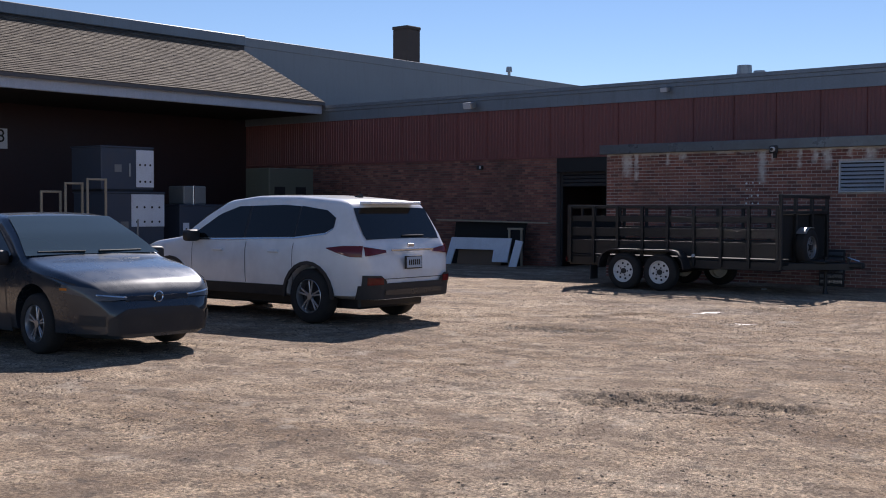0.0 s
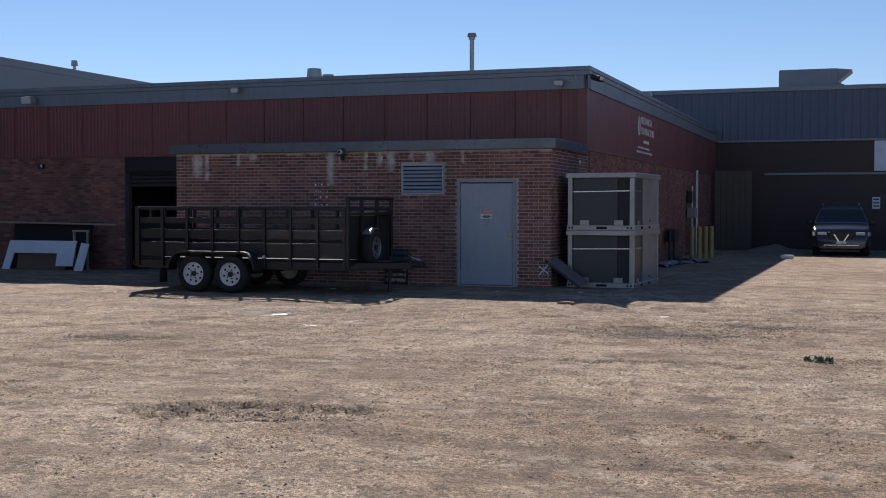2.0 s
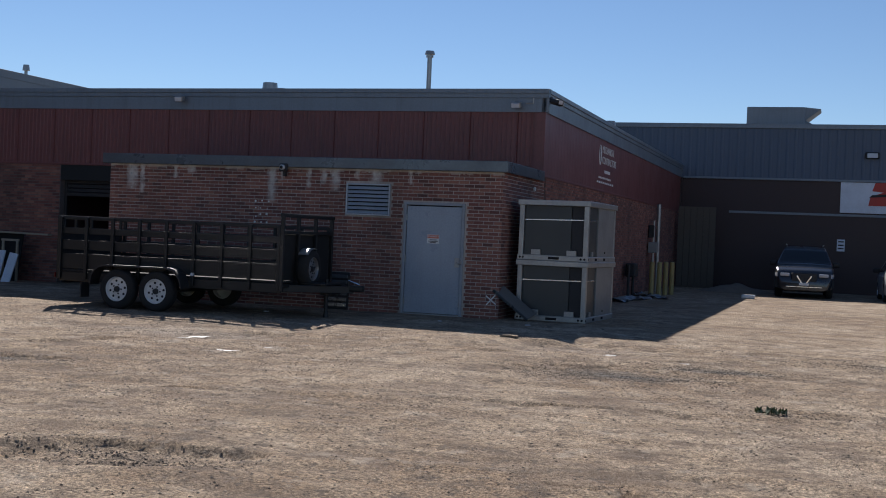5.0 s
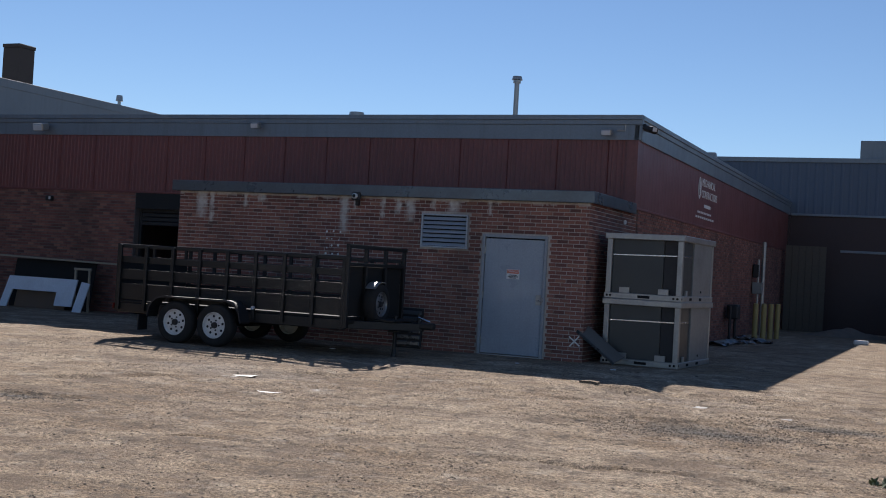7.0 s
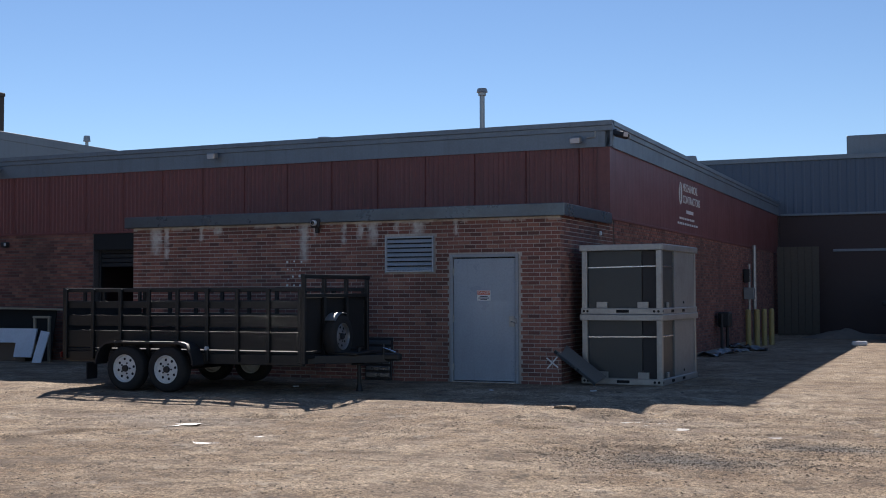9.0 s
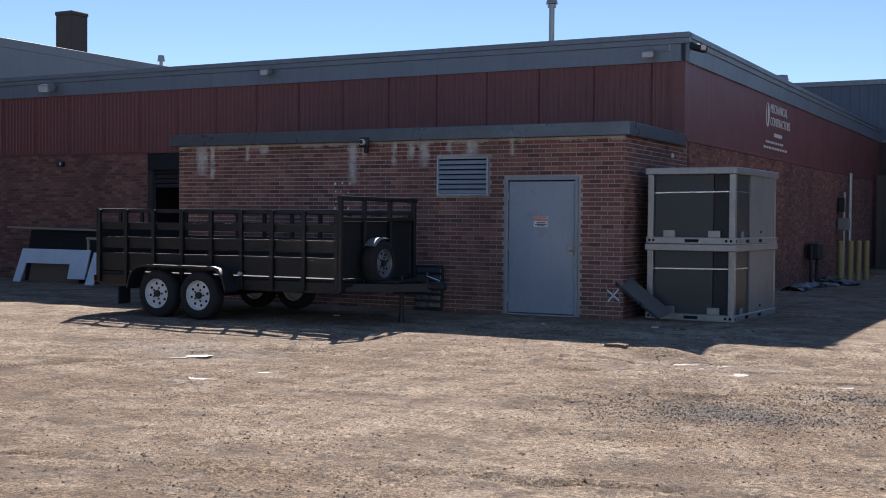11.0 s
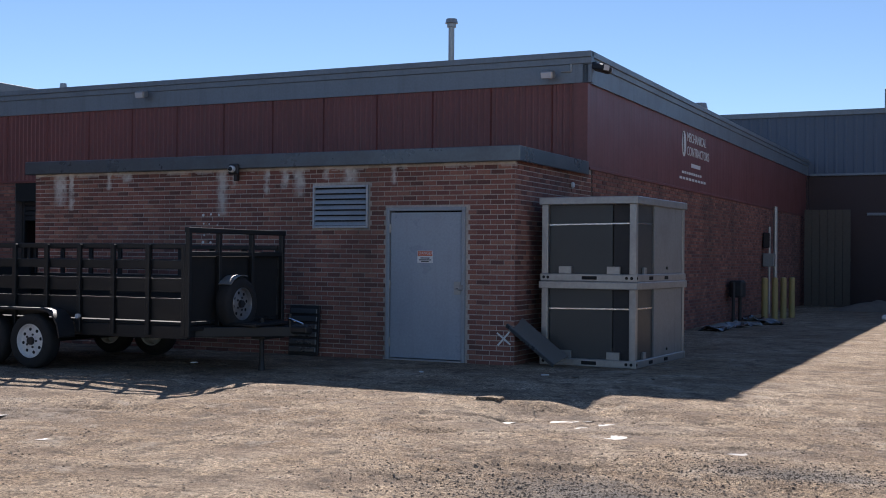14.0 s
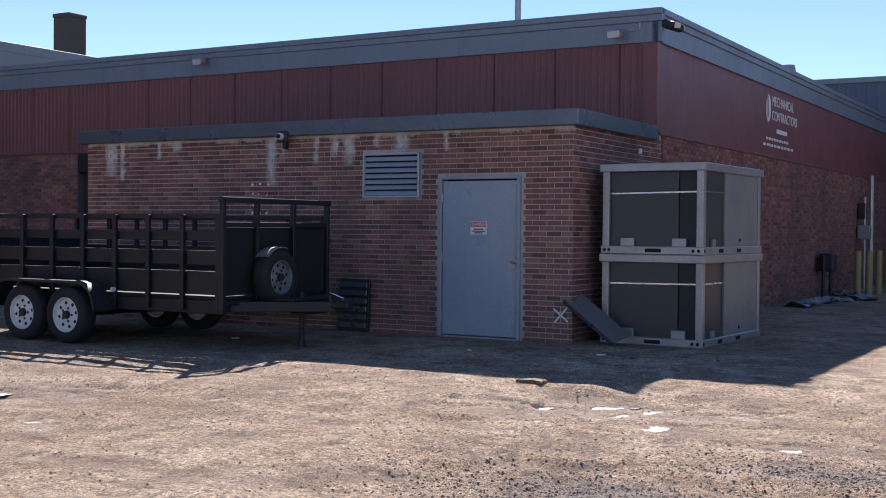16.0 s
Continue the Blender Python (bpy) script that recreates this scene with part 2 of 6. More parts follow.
ROOFING = worn("roof_membrane", (0.12, 0.12, 0.125), 0.9, 0, 0.4)
DOOR_PAINT = worn("grey_door_paint", (0.31, 0.36, 0.42), 0.30, 0.0, 0.25, 30, 1.1, 0.04, (0.2, 0.21, 0.23), streak=0.2)
FRAME_PAINT = worn("pale_frame_paint", (0.32, 0.345, 0.37), 0.45, 0.0, 0.3)
LOUVER_METAL = worn("louver_aluminium", (0.42, 0.46, 0.50), 0.4, 0.35, 0.35)
GALV = worn("galvanised_steel", (0.38, 0.38, 0.37), 0.36, 0.55, 0.35, 22, 2.2, 0.06, (0.2, 0.18, 0.15))
PALE_PANEL = worn("pale_unit_panel", (0.25, 0.255, 0.25), 0.45, 0.2, 0.3, 30, 1.5, 0.05)
COIL = worn("dark_coil_fins", (0.055, 0.060, 0.060), 0.38, 0.15, 0.3, 120, 2.0, 0.05, (0.05, 0.05, 0.05))
STRAP = worn("silver_strap", (0.7, 0.7, 0.7), 0.25, 0.9, 0.1)
BLACK_PAINT = worn("black_trailer_paint", (0.007, 0.008, 0.0085), 0.5, 0.0, 0.3, 30, 2.0, 0.05, (0.014, 0.014, 0.013))
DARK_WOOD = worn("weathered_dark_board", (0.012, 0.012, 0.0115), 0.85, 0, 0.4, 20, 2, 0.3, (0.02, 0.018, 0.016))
TYRE = worn("tyre_rubber", (0.018, 0.018, 0.018), 0.85, 0, 0.4, 60, 4, 0.2, (0.07, 0.06, 0.05))
WHITE_RIM = worn("white_rim_paint", (0.72, 0.72, 0.70), 0.45, 0, 0.35, 40, 6, 0.04, (0.25, 0.2, 0.15))
STEEL_RIM = worn("dull_steel_rim", (0.30, 0.30, 0.30), 0.4, 0.6, 0.3)
ALLOY = worn("alloy_rim", (0.45, 0.46, 0.48), 0.3, 0.85, 0.2)
DARK_HOLE = worn("dark_void", (0.008, 0.008, 0.009), 0.9, 0, 0, bump=0)
WHITE_CAR = worn("white_car_paint", (0.80, 0.80, 0.80), 0.32, 0.0, 0.05, 3, 1.2, 0.0, (0.55, 0.52, 0.48), coat=0.8)
DARK_CAR = worn("slate_grey_car_paint", (0.022, 0.032, 0.045), 0.28, 0.25, 0.1, 200, 1.2, 0.0, (0.08, 0.08, 0.08), coat=0.9)
GREY_CAR = worn("grey_car_paint", (0.035, 0.038, 0.045), 0.3, 0.4, 0.1, 200, 1.2, 0.0, coat=0.8)
RED_CAR = worn("white_sedan_paint", (0.6, 0.6, 0.6), 0.3, 0.0, 0.1, 200, 1.2, 0.0, coat=0.8)
BLACK_TRIM = worn("black_plastic", (0.02, 0.02, 0.022), 0.55, 0, 0.2, 80, 3, 0.1)
CHROME = worn("chrome", (0.75, 0.75, 0.75), 0.15, 1.0, 0.05, bump=0)
CAR_GLASS = glass_mat("tinted_glass", (0.008, 0.010, 0.011))
SCREEN_GLASS = glass_mat("windscreen_glass", (0.045, 0.065, 0.068), 0.03, 1.9)
LAMP_CLEAR = glass_mat("clear_lamp_lens", (0.55, 0.57, 0.6), 0.08)
LAMP_SMOKE = glass_mat("smoked_lamp_lens", (0.10, 0.11, 0.12), 0.06)
LAMP_RED = glass_mat("red_lamp_lens", (0.13, 0.008, 0.010), 0.1)
LAMP_AMBER = glass_mat("amber_lamp_lens", (0.5, 0.16, 0.02), 0.1)
PLATE_BLUE = worn("pale_blue_plate", (0.42, 0.50, 0.60), 0.5, 0, 0.2)
WHITE_PAINT = worn("white_paint", (0.78, 0.78, 0.77), 0.5, 0, 0.25, 30, 2, 0.05, (0.4, 0.38, 0.34))
WHITE_BOARD = worn("white_board", (0.72, 0.76, 0.82), 0.55, 0, 0.2)
UNIT_BLUE = worn("slate_unit_paint", (0.065, 0.08, 0.11), 0.5, 0.1, 0.3)
SIGN_RED = worn("sign_red", (0.52, 0.045, 0.03), 0.5, 0, 0.2)
SIGN_ORANGE = worn("sign_orange_red", (0.62, 0.13, 0.05), 0.5, 0, 0.2)
BLACK_INK = worn("black_ink", (0.02, 0.02, 0.02), 0.6, 0, 0)
YELLOW = worn("yellow_bollard_paint", (0.33, 0.26, 0.10), 0.55, 0, 0.45)
PLYWOOD = worn("grey_plywood", (0.11, 0.092, 0.072), 0.8, 0, 0.4, 12, 1.5, 0.2)
CARDBOARD = worn("brown_board", (0.16, 0.105, 0.07), 0.85, 0, 0.3)
CHIMNEY_BRICK = worn("soot_dark_brick", (0.085, 0.07, 0.062), 0.9, 0, 0.5, 14, 0.8, 0.3)
WOOD = worn("raw_timber", (0.36, 0.31, 0.23), 0.8, 0, 0.35, 14, 2, 0.2)
STONE = worn("loose_stone", (0.22, 0.18, 0.14), 0.95, 0, 0.4, 60, 6, 0.3)
TARMAC = worn("asphalt_crumb", (0.085, 0.066, 0.049), 0.9, 0, 0.3, 60, 6, 0.3)
# Silty water made pale: sky glare on the wet film is in the colour.
SILT_GLARE = worn("pale_silt_glare", (0.50, 0.46, 0.41), 0.40, 0, 0.3, 40, 5, 0.03, (0.25, 0.19, 0.14))
LEAF = worn("weed_leaf", (0.10, 0.13, 0.055), 0.7, 0, 0.3)
OFFCUT = worn("dull_sheet_metal", (0.17, 0.16, 0.145), 0.5, 0.1, 0.4)
GREEN_BOX = worn("olive_unit_paint", (0.085, 0.095, 0.07), 0.6, 0, 0.3)


# ---- mesh helpers ----
def thing(name, m, label, category, group="", kind=""):
    ob = new(name)
    ob.matrix_world = m
    ob.empty_display_size = 0.2
    return tagged(ob, label, category, group, kind)


def finish(bm, name):
    bmesh.ops.recalc_face_normals(bm, faces=bm.faces)
    me = bpy.data.meshes.new(name)
    bm.to_mesh(me)
    bm.free()
    return me


def part(name, bm, material, parent=None, label="", smooth=False):
    me = finish(bm, name)
    if smooth:
        me.polygons.foreach_set("use_smooth", [True] * len(me.polygons))
        me.set_sharp_from_angle(angle=radians(38))
    me.materials.append(material)
    ob = new(name, me)
    if parent:
        ob.parent = parent
    return tagged(ob, label)


def structure(name, bm, material, label, smooth=False):
    return tagged(part(name, bm, material, None, label, smooth), label, name.split("_")[0], "", "structure")


def add_box(bm, lo, hi, bevel=0.0, m=None, seg=1):
    lo, hi = Vector(lo), Vector(hi)
    c, s = (lo + hi) / 2, hi - lo
    v = bmesh.ops.create_cube(bm, size=1, matrix=Matrix.LocRotScale(c, None, s))["verts"]
    if bevel:
        e = list({e for x in v for e in x.link_edges})
        r = bmesh.ops.bevel(bm, geom=e, offset=min(bevel, min(s) * 0.45), segments=seg, affect="EDGES", profile=0.5)
        v = list({x for f in r["faces"] for x in f.verts} | {x for x in v if x.is_valid})
    if m:
        bmesh.ops.transform(bm, matrix=m, verts=v)
    return v


def box(lo, hi, bevel=0.0, m=None, seg=1):
    bm = bmesh.new()
    add_box(bm, lo, hi, bevel, m, seg)
    return bm


def add_tube(bm, a, b, r, seg=12, r2=None):
    a, b = Vector(a), Vector(b)
    d = b - a
    m = Matrix.Translation((a + b) / 2) @ d.to_track_quat("Z", "Y").to_matrix().to_4x4()
    return bmesh.ops.create_cone(bm, cap_ends=True, segments=seg, radius1=r, radius2=r if r2 is None else r2, depth=d.length, matrix=m)["verts"]


def tube(a, b, r, seg=12, r2=None):
    bm = bmesh.new()
    add_tube(bm, a, b, r, seg, r2)
    return bm


def lathe(profile, seg=28, axis="Y"):
    """A ring of profile points (radius, along) turned round the axis through the origin."""
    bm = bmesh.new()
    rings = []
    for i in range(seg):
        a = 2 * math.pi * i / seg
        ring = []
        for r, h in profile:
            c, s = r * math.cos(a), r * math.sin(a)
            ring.append(bm.verts.new((c, h, s) if axis == "Y" else (c, s, h)))
        rings.append(ring)
    for i in range(seg):
        p, q = rings[i], rings[(i + 1) % seg]
        for j in range(len(profile) - 1):
            bm.faces.new((p[j], q[j], q[j + 1], p[j + 1]))
    bmesh.ops.remove_doubles(bm, verts=bm.verts, dist=1e-5)
    return bm


def prism(points, lo, hi, axis="Y", bevel=0.0):
    """A flat outline, in the two other axes, given depth along the axis."""
    bm = bmesh.new()

    def at(p, d):
        return (p[0], d, p[1]) if axis == "Y" else (d, p[0], p[1]) if axis == "X" else (p[0], p[1], d)
    a = [bm.verts.new(at(p, lo)) for p in points]
    b = [bm.verts.new(at(p, hi)) for p in points]
    bm.faces.new(a)
    bm.faces.new(b[::-1])
    for i in range(len(points)):
        j = (i + 1) % len(points)
        bm.faces.new((a[i], b[i], b[j], a[j]))
    if bevel:
        bmesh.ops.bevel(bm, geom=list(bm.edges), offset=bevel, segments=1, affect="EDGES")
    return bm


def lettering(name, words, size, m, material, parent, deep=0.004):
    cu = bpy.data.curves.new(name, "FONT")
    cu.body, cu.size, cu.extrude, cu.align_x, cu.align_y = words, size, deep, "LEFT", "BOTTOM"
    cu.materials.append(material)
    ob = new(name, cu)
    ob.parent = parent
    ob.matrix_local = m
    return ob


def ribbed(length, z0, z1, pitch=0.2, depth=0.022, seam=1.0, panel_gap=0.012):
    """Ribbed metal siding along x, facing -y, with a narrow gap at each panel seam."""
    bm = bmesh.new()
    pts, x = [], 0.0
    while x < length - 1e-6:
        for f, d in ((0.0, 0), (0.58, 0), (0.70, depth), (0.88, depth), (1.0, 0)):
            if x + f * pitch <= length:
                pts.append((x + f * pitch, -d))
        x += pitch
    n = int(length / seam)
    for i in range(1, n + 1):
        pts += [(i * seam - panel_gap, -0.002), (i * seam - panel_gap / 2, 0.009), (i * seam + panel_gap / 2, 0.009), (i * seam + panel_gap, -0.002)]
    pts.sort()
    lo = [bm.verts.new((px, py, z0)) for px, py in pts]
    hi = [bm.verts.new((px, py, z1)) for px, py in pts]
    for i in range(len(pts) - 1):
        bm.faces.new((lo[i], lo[i + 1], hi[i + 1], hi[i]))
    return bm


# ---- the yard ----
# broken hollows: centre, radii, turn in degrees, depth
HOLLOWS = [(0.9, -14.55, 1.05, 0.50, 20, 0.060), (2.9, -7.5, 1.7, 0.85, 15, 0.030), (5.0, -9.75, 0.55, 0.25, 10, 0.030), (1.65, -4.15, 1.25, 1.15, 15, 0.075),
           (-1.93, -13.92, 0.18, 0.07, 20, 0.035), (-3.2, -10.5, 0.8, 0.25, 15, 0.030), (-2.6, -6.6, 0.7, 0.25, 20, 0.025), (3.3, -5.7, 0.5, 0.2, 25, 0.02)]
# worn edges and cracks: ends, width, depth
GROOVES = [((-5.6, -10.2), (-4.07, -8.89), 0.10, 0.03), ((-4.07, -8.89), (-3.54, -7.8), 0.10, 0.04), ((-3.54, -7.8), (-2.85, -6.76), 0.09, 0.035),
           ((1.94, -10.8), (3.31, -10.45), 0.05, 0.035), ((3.31, -10.45), (4.1, -10.55), 0.05, 0.025), ((3.71, -14.03), (4.15, -14.09), 0.04, 0.03),
           ((4.15, -14.09), (4.53, -14.49), 0.04, 0.035), ((4.53, -14.49), (4.8, -14.82), 0.04, 0.03), ((-0.6, -11.6), (0.3, -11.35), 0.05, 0.025),
           ((0.3, -4.7), (2.4, -3.9), 0.09, 0.03), ((0.5, -5.2), (2.9, -4.3), 0.10, 0.035), ((0.9, -5.8), (3.3, -4.9), 0.09, 0.03), ((-5.2, -7.3), (-2.2, -5.9), 0.10, 0.03)]


def smooth_step(a, b, v):
    v = max(0.0, min(1.0, (v - a) / (b - a)))
    return v * v * (3 - 2 * v)


def ground_height(x, y):
    """Worn yard: soft swells, wheel ruts, crumbly skin, hollows and cracks."""
    if y > 6 or not (-24 < x < 17 and -28 < y < 26):
        return 0.0
    n = noise.noise
    z = 0.018 * n((x * 0.45, y * 0.8, 3)) + 0.012 * n((x * 1.3, y * 2.1, 8))
    if y > -0.3:
        return min(z, 0.0)
    fade = min(1.0, (-0.3 - y) / 1.5)
    wx = x + 0.5 * n((x * 0.4, y * 0.4, 21))
    rut = n((wx * 0.55 + y * 0.12, y * 2.6 - x * 0.5, 5))
    z += fade * (0.022 * rut - 0.018 * max(0.0, 0.18 - abs(rut)) / 0.18 * max(0.0, n((x * 0.5, y * 0.5, 33)) + 0.2))
    rough = 0.55 + 0.8 * max(0.0, n((x * 0.35, y * 0.5, 44)) + 0.1)
    z += fade * rough * (0.014 * n((x * 1.7, y * 2.6, 7)) + 0.0080 * n((x * 4.2, y * 5.0, 9)) + 0.0040 * n((x * 9.5, y * 10.5, 12)) + 0.0020 * n((x * 19, y * 19, 15)))
    for cx, cy, rx, ry, turn, deep in HOLLOWS:
        dx, dy = x - cx, y - cy
        if abs(dx) > rx * 1.8 or abs(dy) > rx * 1.4:
            continue
        c, s_ = math.cos(radians(turn)), math.sin(radians(turn))
        u, w = (dx * c + dy * s_) / rx, (-dx * s_ + dy * c) / ry
        d = math.hypot(u, w) + 0.32 * n((x * 2.2, y * 3.2, 51)) + 0.08 * n((x * 7, y * 8, 52))
        near = 0.30 if w < 0 or ry > 1 else 0.72
        k = 1 - smooth_step(near, 1.0, d)
        z += k * (-deep + 0.016 * n((x * 8, y * 8, 53)) + 0.010 * n((x * 17, y * 17, 54)))
    for (ax, ay), (bx, by), wide, deep in GROOVES:
        ex, ey = bx - ax, by - ay
        q = ((x - ax) * ex + (y - ay) * ey) / (ex * ex + ey * ey)
        if not -0.2 < q < 1.2:
            continue
        q = max(0.0, min(1.0, q))
        off = (x - ax - ex * q) * -ey + (y - ay - ey * q) * ex
        d = math.hypot(x - ax - ex * q, y - ay - ey * q)
        d = abs((d if off > 0 else -d) + 0.10 * n((x * 1.8, y * 1.8, 61)) + 0.05 * n((x * 6, y * 6, 62)))
        if d < wide * 2:
            z -= 1.5 * deep * math.exp(-(d / wide) ** 2) * (0.7 + 0.6 * n((x * 3, y * 3, 63)))
    return z


def ground_sheet():
    xs = [-3000, -900, -300, -120, -60, -40, -30, -25] + [-22 + 0.2 * i for i in range(65)] + [-9 + 0.045 * i for i in range(370)] + [7.7 + 0.25 * i for i in range(36)] + [18, 21, 26, 34, 50, 90, 250, 800, 3000]
    ys = [-3000, -900, -300, -120, -60, -40, -32] + [-27 + 0.3 * i for i in range(28)] + [-18.6 + 0.045 * i for i in range(360)] + [-2.38 + 0.12 * i for i in range(40)] + [2.5, 3.2, 4, 5, 6, 7, 8, 9, 10, 12, 14, 16, 18, 20, 23, 26, 34, 50, 90, 250, 800, 3000]
    verts = [(x, y, ground_height(x, y)) for y in ys for x in xs]
    w = len(xs)
    faces = [(j * w + i, j * w + i + 1, (j + 1) * w + i + 1, (j + 1) * w + i) for j in range(len(ys) - 1) for i in range(w - 1)]
    me = bpy.data.meshes.new("ground")
    me.from_pydata(verts, [], faces)
    me.polygons.foreach_set("use_smooth", [True] * len(me.polygons))
    me.materials.append(GROUND)
    return me


tagged(new("ground", ground_sheet()), "dusty tan gravel yard with worn dark asphalt patches", "ground", "", "structure")


def scatter(name, places, count, size, material, label, seed, spread=0.0):
    """Loose angular stones: even over each patch, or thickening to its middle where spread is given."""
    rnd = random.Random(seed)
    verts, faces = [], []
    base = [(1, 0, 0), (-0.9, 0.1, 0), (0.1, 0.9, 0), (0, -1, 0), (0.1, 0, 0.75), (0, 0.1, -0.5)]
    tri = [(0, 2, 4), (2, 1, 4), (1, 3, 4), (3, 0, 4), (2, 0, 5), (1, 2, 5), (3, 1, 5), (0, 3, 5)]
    areas = [rx * ry for _, _, rx, ry in places]
    for _ in range(count):
        x, y, rx, ry = rnd.choices(places, areas)[0]
        if spread:
            px, py = x + rnd.gauss(0, spread) * rx, y + rnd.gauss(0, spread) * ry
        else:
            px, py = x + rnd.uniform(-1, 1) * rx, y + rnd.uniform(-1, 1) * ry
            if noise.noise((px * 0.9, py * 0.9, 71)) + 0.6 * noise.noise((px * 3, py * 3, 72)) < rnd.uniform(-0.7, 0.4):
                continue
        s, a = size * rnd.uniform(0.42, 1.0) ** 2.6, rnd.uniform(0, 6.28)
        k, pz = len(verts), ground_height(px, py)
        for vx, vy, vz in base:
            vx, vy, vz = vx * rnd.uniform(0.7, 1.2), vy * rnd.uniform(0.6, 1.1), vz * rnd.uniform(0.6, 1.1)
            verts.append((px + s * (vx * math.cos(a) - vy * math.sin(a)), py + s * (vx * math.sin(a) + vy * math.cos(a)), pz + s * 0.62 * (vz + 0.25)))
        faces += [tuple(k + i for i in t) for t in tri]
    me = bpy.data.meshes.new(name)
    me.from_pydata(verts, [], faces)
    me.materials.append(material)
    return tagged(new(name, me), label, name.replace("_", " "), "", "stuff")


scatter("gravel", [(0, -10.5, 8.5, 8)], 22000, 0.017, STONE, "small tan stones strewn over the yard", 3)
scatter("dark_gravel", [(0, -10.5, 8.5, 8)], 24000, 0.016, TARMAC, "small dark asphalt crumbs strewn over the yard", 4)
scatter("asphalt_rubble", RUBBLE, 14000, 0.015, TARMAC, "dark crumbled asphalt lying in the worn patches", 5, 0.36)

# shallow puddles lying in the ruts: ends, half width
PUDDLES = [((1.00, -4.54), (1.17, -4.11), 0.05),
           ((1.37, -4.44), (1.73, -3.90), 0.05),
           ((1.75, -5.13), (2.08, -4.25), 0.06),
           ((0.92, -5.07), (1.22, -4.99), 0.04),
           ((1.28, -5.71), (1.57, -5.50), 0.05),
           ((2.23, -5.77), (2.52, -5.44), 0.1),
           ((3.30, -5.93), (3.51, -5.71), 0.05),
           ((-3.20, -7.06), (-2.93, -6.58), 0.07),
           ((-1.74, -8.41), (-1.63, -8.17), 0.09),
           ((-1.53, -7.72), (-1.41, -7.53), 0.04)]


def puddle(a, b, wide, seed):
    """A thin uneven film of silty water that lies level along a rut, broken by the higher ground."""
    a, b = Vector(a), Vector(b)
    d = b - a
    side = Vector((-d.y, d.x)).normalized()
    steps = max(8, int(d.length / 0.03))
    verts, faces = [], []
    level = sum(ground_height(*(a + d * (i / 8))) for i in range(9)) / 9 - 0.001
    for i in range(steps + 1):
        f = i / steps
        mid = a + d * f + side * 0.05 * noise.noise((f * 3, seed, 1))
        taper = math.sin(math.pi * f) ** 0.4
        for sgn in (-1, -0.4, 0.4, 1):
            w = max(0.004, 1.9 * wide * taper * (0.55 + 0.9 * noise.noise((f * d.length * 7, seed, sgn))))
            q = mid + side * sgn * w
            verts.append((q.x, q.y, level))
    for i in range(steps):
        for k in range(3):
            n0 = i * 4 + k
            faces.append((n0, n0 + 1, n0 + 5, n0 + 4))
    me = bpy.data.meshes.new("puddle")
    me.from_pydata(verts, [], faces)
    me.polygons.foreach_set("use_smooth", [True] * len(me.polygons))
    me.materials.append(SILT_GLARE)
    tagged(new("puddle", me), "thin silty puddle lying in a wheel rut, sky glare put into its pale colour", "puddle", "rut puddles")


for k, (a, b, wide) in enumerate(PUDDLES):
    puddle(a, b, wide, k * 3.7)

# ---- buildings ----
MX, MY = -0.66, 2.88          # side face and front face of the main building
LEFT, FAR = -25.0, 25.1      # tall building's wall, far building's wall
LOW, EAVE, TOP = 2.85, 4.16, 4.64
AX_LEFT = -9.3

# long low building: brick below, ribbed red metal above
structure("wall_main_front_left", box((LEFT, MY, -0.3), (-12.5, MY + 0.3, LOW)), SHADED_MORTAR, "brick lower wall of the long low building in shade")
structure("wall_main_front_right", box((-9.9, MY, -0.3), (MX - 0.02, MY + 0.3, LOW)), MORTAR, "brick lower wall behind the annex")
structure("wall_main_front_lintel", box((-12.5, MY, 2.46), (-9.9, MY + 0.3, LOW)), BLACK_PAINT, "steel lintel over the loading doorway")
structure("wall_main_upper", box((LEFT, MY + 0.04, LOW), (MX - 0.04, MY + 0.3, EAVE + 0.3)), SHADE_RED, "backing of the upper metal wall")
s = ribbed(24.56, LOW, EAVE + 0.02, 0.1045, 0.012, 1.045)
bmesh.ops.transform(s, matrix=pose(LEFT - 0.255, MY, 0), verts=s.verts)
structure("wall_main_siding", s, RED_METAL, "ribbed dark red metal siding with vertical panel seams")
structure("wall_main_side", box((MX - 0.3, MY + 0.3, -0.3), (MX, FAR, LOW)), SHADED_MORTAR, "long brick side wall in shade")
structure("wall_main_side_upper", box((MX - 0.3, MY + 0.04, LOW), (MX - 0.04, FAR, EAVE + 0.3)), SHADE_RED, "backing of the side metal wall")
s = ribbed(FAR - MY, LOW, EAVE + 0.02, 0.3, 0.0015, 30)
bmesh.ops.transform(s, matrix=pose(MX, MY, 0, 0, 0, 90), verts=s.verts)
structure("wall_main_side_siding", s, RED_METAL, "smooth dark red metal siding on the side wall")
structure("trim_corner", box((MX - 0.20, MY - 0.03, LOW), (MX + 0.03, MY + 0.1, EAVE), 0.006), RED_METAL, "folded red metal corner trim")
structure("roof_main", box((LEFT, MY, EAVE + 0.32), (MX, FAR, TOP - 0.06)), ROOFING, "flat grey roof of the low building")


def fascia(x0, x1, z0, z1, deep=0.04):
    """Stepped metal roof edge along x, facing -y."""
    h = z1 - z0
    outline = [(0.05, z0), (-deep, z0), (-deep, z0 + h * 0.60), (-deep - 0.03, z0 + h * 0.62), (-deep - 0.03, z0 + h * 0.80), (-deep - 0.06, z0 + h * 0.82), (-deep - 0.06, z1), (0.05, z1)]
    return prism(outline, x0, x1, "X")


